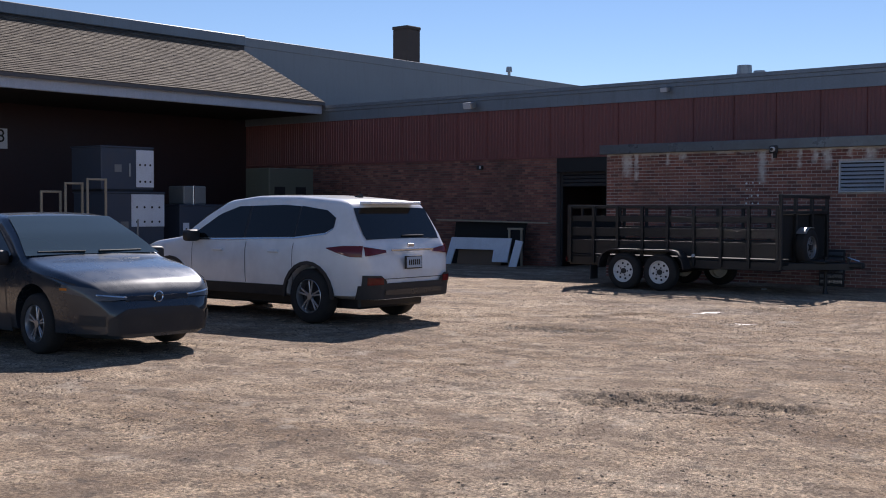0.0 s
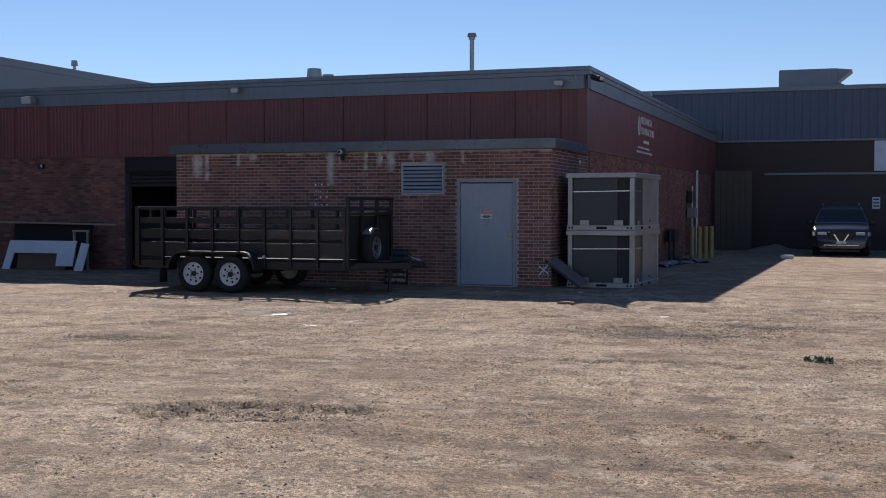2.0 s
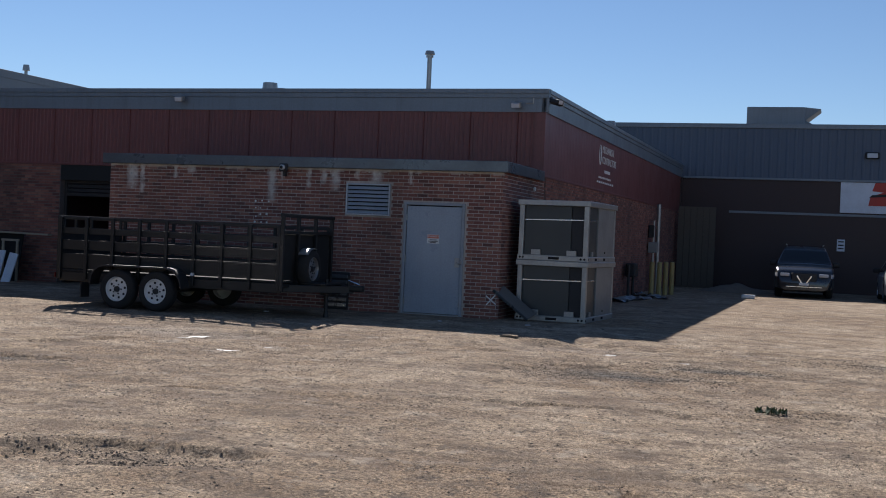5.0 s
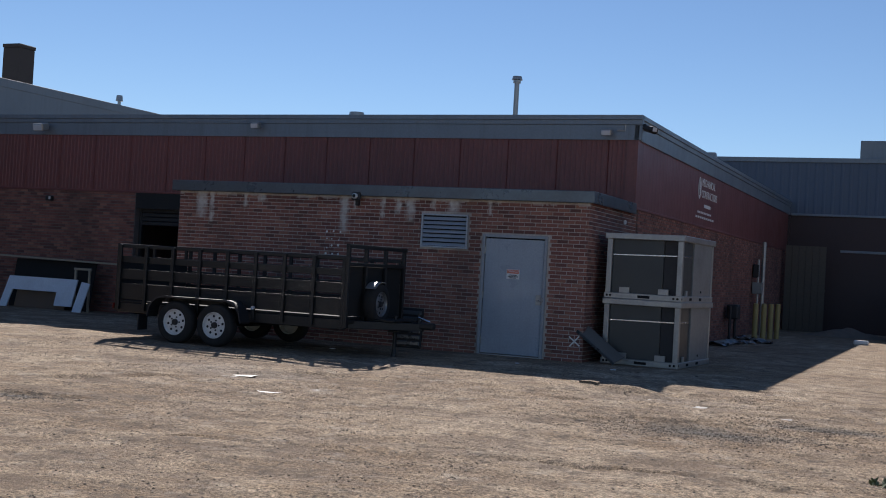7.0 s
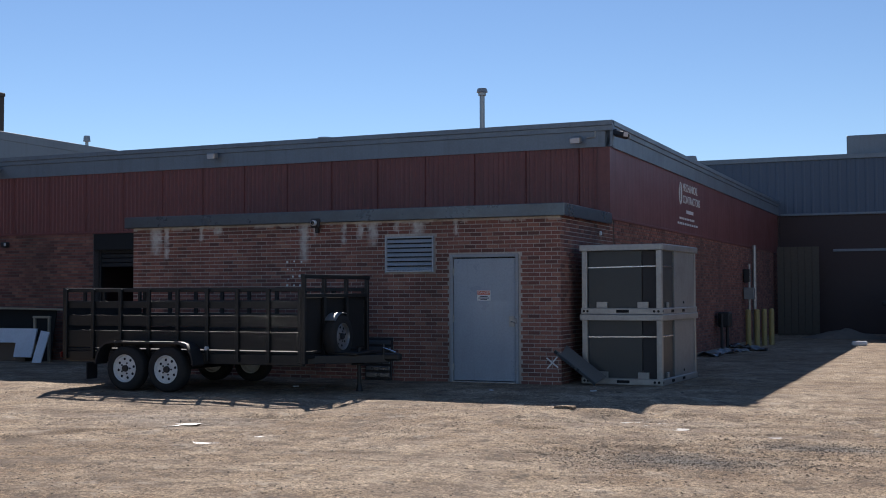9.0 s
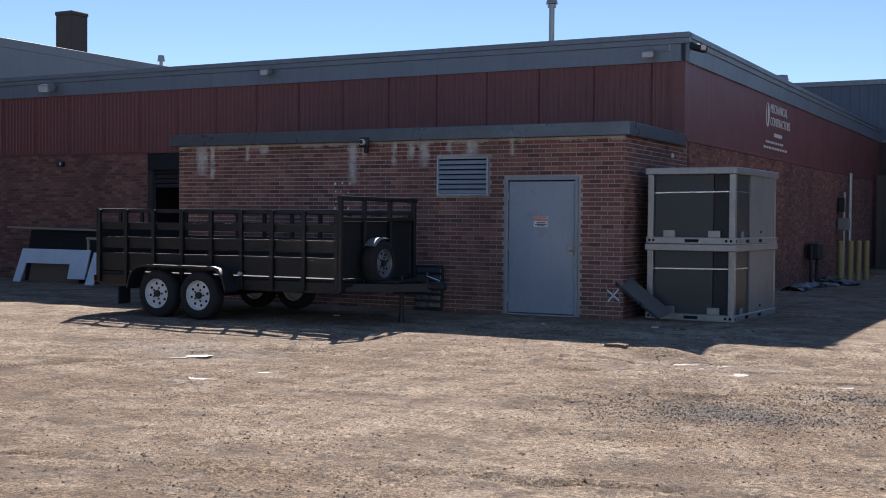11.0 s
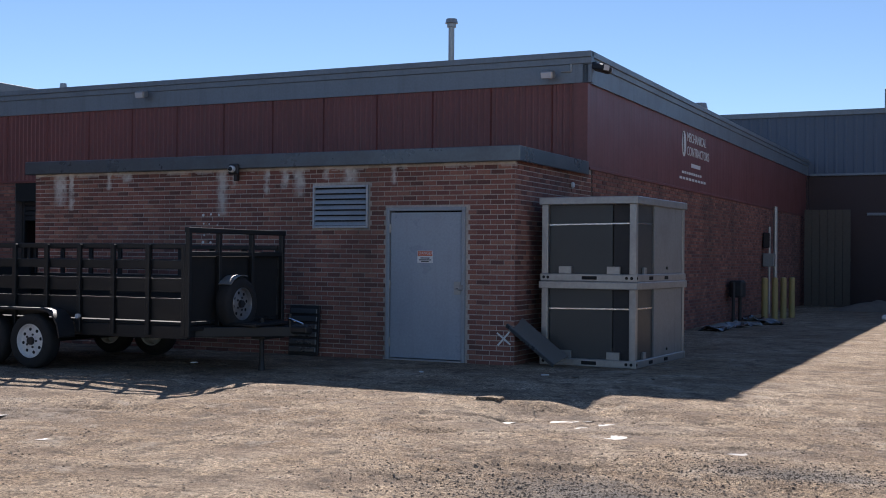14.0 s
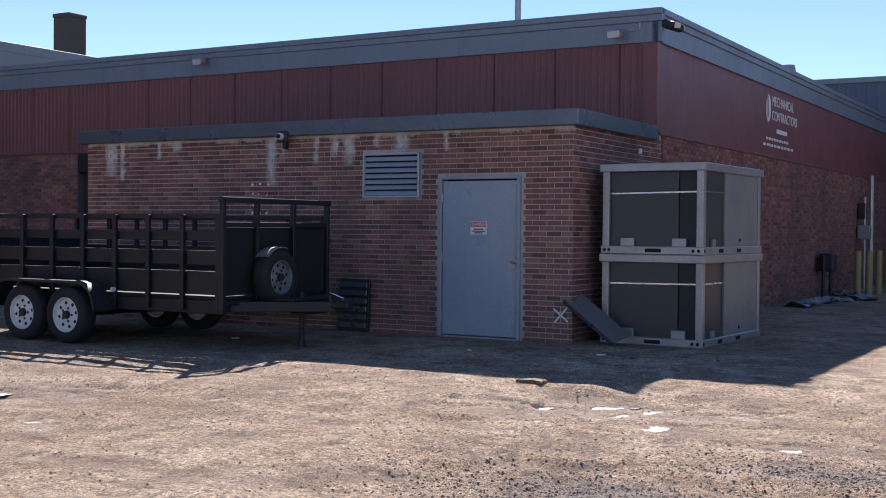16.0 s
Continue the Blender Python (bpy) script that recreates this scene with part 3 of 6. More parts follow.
s = fascia(LEFT, MX + 0.10, EAVE, TOP)
bmesh.ops.transform(s, matrix=pose(0, MY, 0), verts=s.verts)
structure("trim_fascia_front", s, GREY_BLUE, "stepped grey-blue metal roof edge")
s = fascia(0, FAR - MY + 0.1, EAVE + 0.002, TOP + 0.002)
bmesh.ops.transform(s, matrix=pose(MX, MY - 0.04, 0, 0, 0, 90), verts=s.verts)
structure("trim_fascia_side", s, GREY_BLUE, "stepped grey-blue metal roof edge along the side")

structure("trim_siding_side", box((MX - 0.01, MY + 0.12, LOW - 0.03), (MX + 0.03, FAR - 0.1, LOW + 0.02), 0.006), RED_METAL, "folded red drip edge under the side siding")
structure("trim_siding_front", box((LEFT, MY - 0.03, LOW - 0.03), (AX_LEFT, MY + 0.01, LOW + 0.02), 0.006), RED_METAL, "folded red drip edge under the front siding")
# Added cover strip: hides the bright mortar left bare at this corner.
structure("trim_inner_corner", box((MX - 0.01, FAR - 0.14, -0.1), (MX + 0.06, FAR - 0.01, EAVE - 0.03), 0.006), SHADE_RED, "dark red strip added over the bright mortar corner at the end of the passage")

# loading doorway in the front wall, dark inside
structure("wall_doorway_back", box((-13.0, MY + 2.2, -0.3), (-9.2, MY + 2.3, 3.0)), DARK_HOLE, "dark inside of the loading doorway")
structure("wall_doorway_side", box((-12.6, MY + 0.3, -0.3), (-12.5, MY + 2.2, 2.85)), SHADE_RED, "inner side of the loading doorway")
structure("wall_doorway_other_side", box((-9.9, MY + 0.3, -0.3), (-9.8, MY + 2.2, 2.85)), SHADE_RED, "inner side of the loading doorway")
d = thing("rolling_door", pose(-11.2, MY + 0.2, 0), "half-raised dark rolling door in the loading doorway", "door")
for i in range(6):
    part("door_slat", box((-1.28, -0.03, 2.08 + i * 0.1), (1.28, 0.03, 2.172 + i * 0.1), 0.012), BLACK_TRIM, d)
part("door_rail", box((-1.29, -0.05, -0.0), (-1.22, 0.05, 2.68), 0.01), BLACK_TRIM, d)
part("door_rail", box((1.22, -0.05, -0.0), (1.29, 0.05, 2.68), 0.01), BLACK_TRIM, d)

# brick annex
AX0, AX1, ATOP = -9.15, MX - 0.01, 2.72
structure("wall_annex_left", box((AX0, 0.012, -0.3), (-2.6, 0.3, ATOP)), MORTAR, "brick annex wall with white lime runs")
structure("wall_annex_right", box((-1.39, 0.012, -0.3), (AX1 - 0.01, 0.3, ATOP)), MORTAR, "brick annex wall beside the door")
structure("wall_annex_over_door", box((-2.6, 0.012, 2.12), (-1.39, 0.3, ATOP)), MORTAR, "brickwork over the annex door")
structure("wall_annex_side", box((AX1 - 0.3, 0.3, -0.3), (AX1 - 0.01, MY + 0.3, ATOP + 0.12)), MORTAR, "brick end wall of the annex")
structure("wall_annex_end", box((AX0, 0.3, -0.3), (AX0 + 0.3, MY, ATOP)), MORTAR, "brick end wall of the annex by the doorway")
structure("roof_annex", box((AX0 - 0.1, -0.1, ATOP + 0.02), (AX1 + 0.06, MY, 2.84)), ROOFING, "flat annex roof")
structure("trim_annex_front", box((AX0 - 0.12, -0.115, ATOP), (AX1 + 0.10, -0.09, 2.925), 0.008), ANNEX_TRIM, "bare metal roof edge of the annex, dulled and stained")
structure("trim_annex_side", box((AX1 + 0.075, -0.09, ATOP), (AX1 + 0.10, MY - 0.12, 2.925), 0.008), ANNEX_TRIM, "bare metal roof edge at the annex end")
structure("trim_annex_left", box((AX0 - 0.12, -0.09, ATOP), (AX0 - 0.095, MY - 0.12, 2.925), 0.008), ANNEX_TRIM, "bare metal roof edge at the annex end")
structure("trim_annex_soffit", box((AX0 - 0.09, -0.088, ATOP), (AX1 + 0.07, 0.01, ATOP + 0.018)), ANNEX_TRIM, "soffit under the annex roof edge")
structure("door_backing", box((-2.58, 0.2, -0.1), (-1.41, 0.28, 2.1)), DARK_HOLE, "dark behind the annex door")

# tall building behind, on the side of the shed
structure("wall_tall", box((LEFT - 0.4, -60, -0.3), (LEFT, 60, 6.8)), GREY_SIDING, "tall plain grey wall above the low roofs")
structure("trim_tall", box((LEFT - 0.45, -60, 6.8), (LEFT + 0.12, 2.9, 7.13), 0.02), GREY_BLUE, "grey metal roof edge of the tall building")
# Black strip on the wall stands in for shade under the roof edge.
structure("trim_tall_band", box((LEFT, -60, 6.66), (LEFT + 0.05, 2.9, 6.8), 0.01), BLACK_TRIM, "black strip standing in for the shade below the roof edge")
structure("trim_tall_far", box((LEFT - 0.45, 2.9, 6.8), (LEFT + 0.02, 60, 7.10), 0.01), GREY_SIDING, "plain roof edge of the tall building")
structure("roof_tall", box((-60, -60, 6.7), (LEFT - 0.4, 60, 6.95)), ROOFING, "flat roof of the tall building")
structure("wall_tall_back", box((-60.3, -60, -0.3), (-60, 60, 6.95)), GREY_SIDING, "back wall of the tall building")

# open-fronted shed under a shingle roof
EX, EZ, RY = -21.0, 4.72, 2.6
structure("wall_shed_back", box((LEFT, -60, -0.3), (LEFT + 0.15, MY, 6.6)), SHADE_RED, "back wall of the loading shed, its shade put into the dark colour")
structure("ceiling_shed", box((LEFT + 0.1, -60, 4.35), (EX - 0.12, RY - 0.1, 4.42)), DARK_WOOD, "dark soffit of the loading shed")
structure("trim_shed_eave", box((EX - 0.1, -60, EZ - 0.36), (EX, RY, EZ), 0.01), PALE_EAVE, "pale grey eave board of the shed")


def shingles(y0, y1):
    rnd = random.Random(4)
    verts, faces = [], []
    run, rise = LEFT + 0.1 - EX - 0.12, 6.72 - EZ
    length = math.hypot(run, rise)
    u = Vector((run / length, 0, rise / length))
    up = Vector((-u.z, 0, u.x)) * (-1 if u.x < 0 else 1)
    up = Vector((rise / length, 0, -run / length))
    rows = 34
    for r in range(rows):
        y = y0 - rnd.uniform(0, 0.3)
        a, b = r * length / rows, (r + 1.25) * length / rows
        while y < y1:
            w = rnd.uniform(0.26, 0.36)
            ya, yb = max(y, y0), min(y + w - 0.008, y1)
            y += w
            if yb - ya < 0.03:
                continue
            t = 0.018 + rnd.uniform(0, 0.008)
            o = Vector((EX + 0.12, 0, EZ))
            k = len(verts)
            for yy in (ya, yb):
                for d, h in ((a, t), (b, 0.004), (a, 0.0)):
                    q = o + u * d + up * h
                    verts.append((q.x, yy, q.z))
            faces += [(k, k + 3, k + 4, k + 1), (k + 2, k + 5, k + 3, k), (k, k + 1, k + 2), (k + 3, k + 5, k + 4)]
    me = bpy.data.meshes.new("shingles")
    me.from_pydata(verts, [], faces)
    me.materials.append(SHINGLE)
    return me


roof = structure("roof_shed", prism([(EX + 0.12, EZ), (LEFT + 0.1, 6.72), (LEFT + 0.1, 6.5), (EX + 0.12, EZ - 0.1)], -60, RY, "Y"), ROOFING, "shingled lean-to roof of the loading shed")
sh = new("shingles", shingles(-14.0, RY))
sh.parent = roof
tagged(sh, "weathered brown asphalt shingles", kind="stuff")
structure("trim_rake", prism([(EX + 0.12, EZ - 0.01), (LEFT + 0.1, 6.71), (LEFT + 0.1, 6.5), (EX + 0.12, EZ - 0.25)], RY, RY + 0.03, "Y"), ROOFING, "metal edge at the end of the shed roof")

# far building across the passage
structure("wall_far", box((MX, FAR, -0.3), (45, FAR + 0.3, EAVE)), SHADE_RED, "red wall of the far building, deep shade put into its dark colour")
s = ribbed(60, EAVE, 6.1, 0.3, 0.02, 60)
bmesh.ops.transform(s, matrix=pose(-12, FAR - 0.06, 0), verts=s.verts)
structure("wall_far_siding", s, FAR_BLUE, "tall ribbed grey-blue metal band of the far building")
structure("wall_far_upper", box((-12, FAR - 0.02, EAVE), (48, FAR + 0.3, 6.2)), GREY_SIDING, "backing of the far metal band")
structure("trim_far", box((-12, FAR - 0.13, 6.08), (48, FAR + 0.35, 6.25), 0.01), GREY_BLUE, "roof edge of the far building")
structure("trim_far_low", box((MX + 0.1, FAR - 0.1, EAVE - 0.02), (48, FAR - 0.002, EAVE + 0.06), 0.01), GREY_BLUE, "drip edge below the far metal band")
structure("roof_far", box((-12, FAR + 0.3, 5.9), (48, 60, 6.05)), ROOFING, "flat roof of the far building")
structure("wall_far_end", box((45, -10, -0.3), (45.3, FAR + 0.3, 6.2)), SHADE_RED, "end wall closing the yard")
structure("trim_far_beam", box((1.2, FAR - 0.05, 2.86), (12, FAR - 0.004, 2.95), 0.01), GREY_SIDING, "thin pale ledge on the far wall")


# ---- bricks ----
COURSE, LONG = 0.0677, 0.203


def brick_boxes(x0, x1, z0, z1, holes=()):
    rnd = random.Random(int(abs(x0) * 100 + z1 * 10))
    for r in range(int((z1 - z0) / COURSE)):
        z = z0 + r * COURSE
        x = x0 - (LONG / 2 if r % 2 else 0)
        while x < x1:
            spans = [(max(x, x0) + 0.0065, min(x + LONG, x1) - 0.0065)]
            for hx0, hx1, hz0, hz1 in holes:
                if z + COURSE * 0.6 > hz0 and z + COURSE * 0.4 < hz1:
                    cut = []
                    for a, b in spans:
                        if b <= hx0 or a >= hx1:
                            cut.append((a, b))
                        else:
                            cut += [q for q in ((a, hx0 - 0.005), (hx1 + 0.005, b))]
                    spans = cut
            for a, b in spans:
                if b - a > 0.03:
                    yield a, b, z + 0.0065, z + COURSE - 0.0065, rnd.uniform(0.009, 0.013)
            x += LONG


def brick_mesh(boxes, m, name):
    verts, faces = [], []
    for a, b, z0, z1, d in boxes:
        k = len(verts)
        for y in (0.0, -d):
            i = 0.0 if y == 0 else 0.002
            verts += [m @ Vector(q) for q in ((a + i, y, z0 + i), (b - i, y, z0 + i), (b - i, y, z1 - i), (a + i, y, z1 - i))]
        faces += [(k + 4, k + 5, k + 6, k + 7), (k, k + 1, k + 5, k + 4), (k + 1, k + 2, k + 6, k + 5), (k + 2, k + 3, k + 7, k + 6), (k + 3, k, k + 4, k + 7)]
    me = bpy.data.meshes.new(name)
    me.from_pydata(verts, [], faces)
    me.materials.append(BRICK)
    return me


def joined_bricks(wall, boxes, m, label):
    ob = new("bricks", brick_mesh(boxes, m, "bricks"))
    ob.parent = bpy.data.objects[wall]
    tagged(ob, label, kind="stuff")


def single_bricks(wall, boxes):
    shared = {}
    for a, b, z0, z1, d in boxes:
        key = round(b - a, 2)
        if key not in shared:
            shared[key] = brick_mesh([(0, key, 0, z1 - z0, 0.011)], Matrix(), "brick")
        ob = new("brick", shared[key])
        ob.location = (a, 0.012 - (d - 0.011), z0)
        ob.parent = bpy.data.objects[wall]


def lay_bricks():
    hole = [(-2.63, -1.36, -1, 2.135), (-3.83, -2.88, 1.82, 2.46)]
    front = list(brick_boxes(AX0, AX1, -0.02, ATOP, hole))
    near = [q for q in front if q[0] > -2.02]
    rest = [q for q in front if q[0] <= -2.02]
    single_bricks("wall_annex_right", near)
    joined_bricks("wall_annex_left", rest, pose(0, 0.012, 0), "red bricks with pale mortar joints")
    joined_bricks("wall_annex_side", list(brick_boxes(0.0, MY + 0.3, -0.02, ATOP + 0.1)), pose(AX1 - 0.01, 0.012, 0, 0, 0, 90), "red bricks of the end wall")
    joined_bricks("wall_main_side", list(brick_boxes(0, FAR - MY - 0.3, -0.02, LOW)), pose(MX, MY + 0.3, 0, 0, 0, 90), "red bricks of the side wall")
    joined_bricks("wall_main_front_left", list(brick_boxes(LEFT, -12.5, -0.02, LOW)), pose(0, MY, 0), "red bricks in shade")


# ---- annex fittings ----
def annex_door():
    d = thing("door_1", pose(-2.6, 0.0, 0), "grey steel door, closed, in a pale metal frame on the brick annex", "door", "", "structure")
    W, H = 1.21, 2.12
    fr = part("door_frame", box((0, -0.03, 0), (0.05, 0.14, H), 0.005), FRAME_PAINT, d, "pale metal door frame")
    part("frame_post", box((W - 0.05, -0.03, 0), (W, 0.14, H), 0.005), FRAME_PAINT, d)
    part("frame_head", box((0.05, -0.03, H - 0.05), (W - 0.05, 0.14, H), 0.005), FRAME_PAINT, d)
    part("door_leaf", box((0.06, 0.0, 0.03), (W - 0.06, 0.045, H - 0.07), 0.004), DOOR_PAINT, d, "flush grey-blue steel leaf")
    part("threshold", box((0.05, -0.05, -0.01), (W - 0.05, 0.14, 0.02), 0.005), GALV, d)
    for z in (0.25, 1.05, 1.83):
        part("hinge", tube((0.055, -0.012, z - 0.06), (0.055, -0.012, z + 0.06), 0.012), GALV, d)
    h = part("lock_plate", box((W - 0.17, -0.008, 0.92), (W - 0.07, 0.002, 1.10), 0.004), GALV, d)
    b = tube((W - 0.12, -0.06, 1.0), (W - 0.12, 0.0, 1.0), 0.015)
    add_tube(b, (W - 0.12, -0.05, 1.0), (W - 0.05, -0.055, 0.99), 0.011)
    part("door_handle", b, STEEL_RIM, d, "worn steel lever handle")
    part("padlock_hasp", box((W - 0.075, -0.05, 0.98), (W - 0.02, -0.012, 1.06), 0.008), STEEL_RIM, d)
    s = thing("danger_sign", pose(-2.12, -0.007, 1.35), "small red and white danger notice fixed to the grey door", "sign")
    part("sign_plate", box((0, 0.0, 0), (0.24, 0.005, 0.17), 0.001), WHITE_PAINT, s)
    part("sign_header", box((0.008, -0.003, 0.098), (0.232, -0.0005, 0.164)), SIGN_ORANGE, s)
    lettering("sign_word", "DANGER", 0.055, pose(0.02, -0.0035, 0.106, 90), WHITE_PAINT, s, 0.0008)
    for z, a, b in ((0.062, 0.05, 0.19), (0.036, 0.025, 0.215), (0.014, 0.06, 0.18)):
        part("sign_line", box((a, -0.003, z), (b, -0.0005, z + 0.014)), BLACK_INK, s)


def louver():
    v = thing("wall_louver", pose(-3.81, 0.0, 1.835), "blue-grey metal louvre vent set in the brick wall", "vent")
    W, H = 0.91, 0.61
    part("backing", box((0.02, 0.005, 0.02), (W - 0.02, 0.011, H - 0.02)), DARK_HOLE, v)
    for n, lo, hi in (("frame_side", (0, -0.035, 0), (0.03, 0.02, H)), ("frame_side", (W - 0.03, -0.035, 0), (W, 0.02, H)), ("frame_head", (0.03, -0.035, H - 0.03), (W - 0.03, 0.02, H)), ("frame_sill", (0.03, -0.045, 0), (W - 0.03, 0.02, 0.03))):
        part(n, box(lo, hi, 0.004), LOUVER_METAL, v)
    n = 7
    for i in range(n):
        z = 0.04 + i * (H - 0.07) / n
        part("slat", prism([(-0.036, z), (-0.034, z - 0.005), (0.003, z + 0.048), (0.001, z + 0.053)], 0.03, W - 0.03, "X"), LOUVER_METAL, v)


def wall_lamp():
    v = thing("security_lamp", pose(-5.12, -0.12, 2.70), "round black security lamp fixed under the annex roof edge", "lamp")
    part("housing", box((-0.09, -0.04, -0.07), (0.09, 0.02, 0.09), 0.02), BLACK_TRIM, v)
    b = lathe([(0, -0.075), (0.042, -0.075), (0.05, -0.06), (0.05, 0.0), (0, 0.0)], 20)
    bmesh.ops.translate(b, vec=(0, -0.03, 0.01), verts=b.verts)
    part("bezel", b, WHITE_PAINT, v)
    b = lathe([(0, -0.085), (0.034, -0.08), (0.037, -0.07), (0, -0.07)], 20)
    bmesh.ops.translate(b, vec=(0, -0.03, 0.01), verts=b.verts)
    part("lens", b, CAR_GLASS, v)
    part("bracket", box((-0.03, 0.02, -0.16), (0.03, 0.10, -0.05), 0.008), BLACK_TRIM, v)


def paint_cross():
    v = thing("paint_cross", pose(-0.82, -0.004, 0.35), "white painted cross on the brickwork", "paint mark")
    for a in (38, -48):
        part("stroke", box((-0.125, -0.002, -0.012), (0.125, 0.003, 0.012), 0.001, pose(0, 0, 0, 0, a, 0)), WHITE_PAINT, v)


def chips():
    rnd = random.Random(11)
    for k in range(12):
        x, z = -5.76 + (k % 3) * 0.14 + rnd.uniform(-0.03, 0.03), 1.62 + (k // 3) * 0.14 + rnd.uniform(-0.03, 0.03)
        bm = bmesh.new()
        bmesh.ops.create_icosphere(bm, subdivisions=1, radius=0.024 * rnd.uniform(0.6, 1.2), matrix=Matrix.Diagonal((1, 0.35, 1, 1)))
        ob = part("plaster_chip", bm, WHITE_PAINT, None)
        ob.location = (x, -0.006, z)
        tagged(ob, "white blob of old filler stuck on the bricks", "filler", "filler blobs")


annex_door(), louver(), wall_lamp(), paint_cross(), chips()


# ---- stacked units beside the annex ----
def cooling_unit(m, H, label):
    u = thing("cooling_unit", m, label, "cooling unit", "stacked cooling units")
    W, D = 1.335, 2.12
    for x in (0, W - 0.09):
        for y in (0, D - 0.09):
            part("corner_post", box((x, y, 0.09), (x + 0.09, y + 0.09, H - 0.09), 0.006), GALV, u, "bare galvanised corner post")
    for n, lo, hi in (("base_rail", (-0.015, -0.015, 0), (W + 0.015, 0.06, 0.10)), ("base_rail", (-0.015, D - 0.06, 0), (W + 0.015, D + 0.015, 0.10)), ("base_side_rail", (-0.015, 0.06, 0), (0.05, D - 0.06, 0.10)), ("base_side_rail", (W - 0.05, 0.06, 0), (W + 0.015, D - 0.06, 0.10))):
        r = part(n, box(lo, hi, 0.008), GALV, u)
        if n == "base_rail" and lo[1] < 0:
            part("fork_slot", box((W * 0.44, -0.019, 0.025), (W * 0.60, -0.010, 0.072), 0.004), DARK_HOLE, r)
            for x in (0.04, 0.10, W - 0.12, W - 0.05):
                part("rail_hole", tube((x, -0.018, 0.05), (x, -0.010, 0.05), 0.021), DARK_HOLE, r)
        if n == "base_side_rail" and lo[0] > 1:
            for y in (0.5, 1.15):
                part("fork_slot", box((W + 0.010, y, 0.025), (W + 0.019, y + 0.16, 0.072), 0.004), DARK_HOLE, r)
            part("rail_hole", tube((W + 0.010, 0.02, 0.05), (W + 0.018, 0.02, 0.05), 0.021), DARK_HOLE, r)
    for n, lo, hi in (("top_rail", (-0.03, -0.03, H - 0.10), (W + 0.03, 0.05, H)), ("top_rail", (-0.03, D - 0.05, H - 0.10), (W + 0.03, D + 0.03, H)), ("top_side_rail", (-0.03, 0.05, H - 0.10), (0.05, D - 0.05, H)), ("top_side_rail", (W - 0.05, 0.05, H - 0.10), (W + 0.03, D - 0.05, H))):
        part(n, box(lo, hi, 0.008), GALV, u)
    part("top_plate", box((0.05, 0.05, H - 0.03), (W - 0.05, D - 0.05, H - 0.008)), PALE_PANEL, u)
    part("base_plate", box((0.05, 0.06, 0.03), (W - 0.05, D - 0.06, 0.06)), GALV, u)
    part("front_panel", box((0.10, 0.055, 0.10), (W - 0.34, 0.075, H - 0.10), 0.003), COIL, u, "dull dark grey front panel")
    part("front_side_panel", box((W - 0.335, 0.075, 0.10), (W - 0.10, 0.095, H - 0.10), 0.003), BLACK_TRIM, u)
    part("coil_panel", box((W - 0.055, 0.10, 0.10), (W - 0.035, D * 0.36, H - 0.10), 0.003), COIL, u, "dark coil section")
    part("side_panel", box((W - 0.04, D * 0.365, 0.10), (W - 0.008, D * 0.80, H - 0.10), 0.004), PALE_PANEL, u, "pale grey side panel")
    part("side_panel", box((W - 0.04, D * 0.805, 0.10), (W - 0.012, D - 0.10, H - 0.10), 0.004), PALE_PANEL, u)
    part("left_panel", box((0.02, 0.10, 0.10), (0.04, D - 0.10, H - 0.10)), COIL, u)
    part("back_panel", box((0.10, D - 0.06, 0.10), (W - 0.10, D - 0.04, H - 0.10)), COIL, u)
    for x in (0.25, W - 0.40):
        part("bracket", box((x, 0.0, 0.10), (x + 0.18, 0.05, 0.20), 0.004), GALV, u)
    part("bracket", box((W - 0.03, 0.32, 0.10), (W + 0.005, 0.42, 0.19), 0.004), GALV, u)
    zs = H * 0.66
    part("strap", box((0.09, 0.040, zs), (W - 0.09, 0.048, zs + 0.022), 0.002, pose(0, 0, 0, 0, -0.8, 0)), STRAP, u, "shiny packing strap")
    part("side_strap", box((W - 0.028, 0.09, zs + 0.02), (W - 0.022, D * 0.36, zs + 0.04), 0.002), STRAP, u)
    part("latch", tube((W - 0.01, D * 0.62, 0.18), (W + 0.006, D * 0.62, 0.18), 0.02), BLACK_TRIM, u)
    return u


RACK = pose(-0.444, 0.41, 0.0, 0, 0, -3.0)
cooling_unit(RACK, 1.125, "galvanised cooling unit with dark panels standing on the ground")
cooling_unit(RACK @ pose(0, 0, 1.127), 1.125, "galvanised cooling unit with dark panels stacked on another")
p = thing("metal_offcut", pose(-0.72, 0.32, 0.0), "bent grey sheet-metal cover leaning against the stacked unit", "metal sheet")
part("sheet", box((0, -0.03, 0.0), (0.86, 0.30, 0.018), 0.008, pose(-0.05, -0.3, 0.55, 18, 36, -4)), OFFCUT, p)
part("folded_edge", box((0, -0.04, -0.04), (0.86, -0.03, 0.018), 0.004, pose(-0.05, -0.3, 0.55, 18, 36, -4)), ANNEX_TRIM, p)


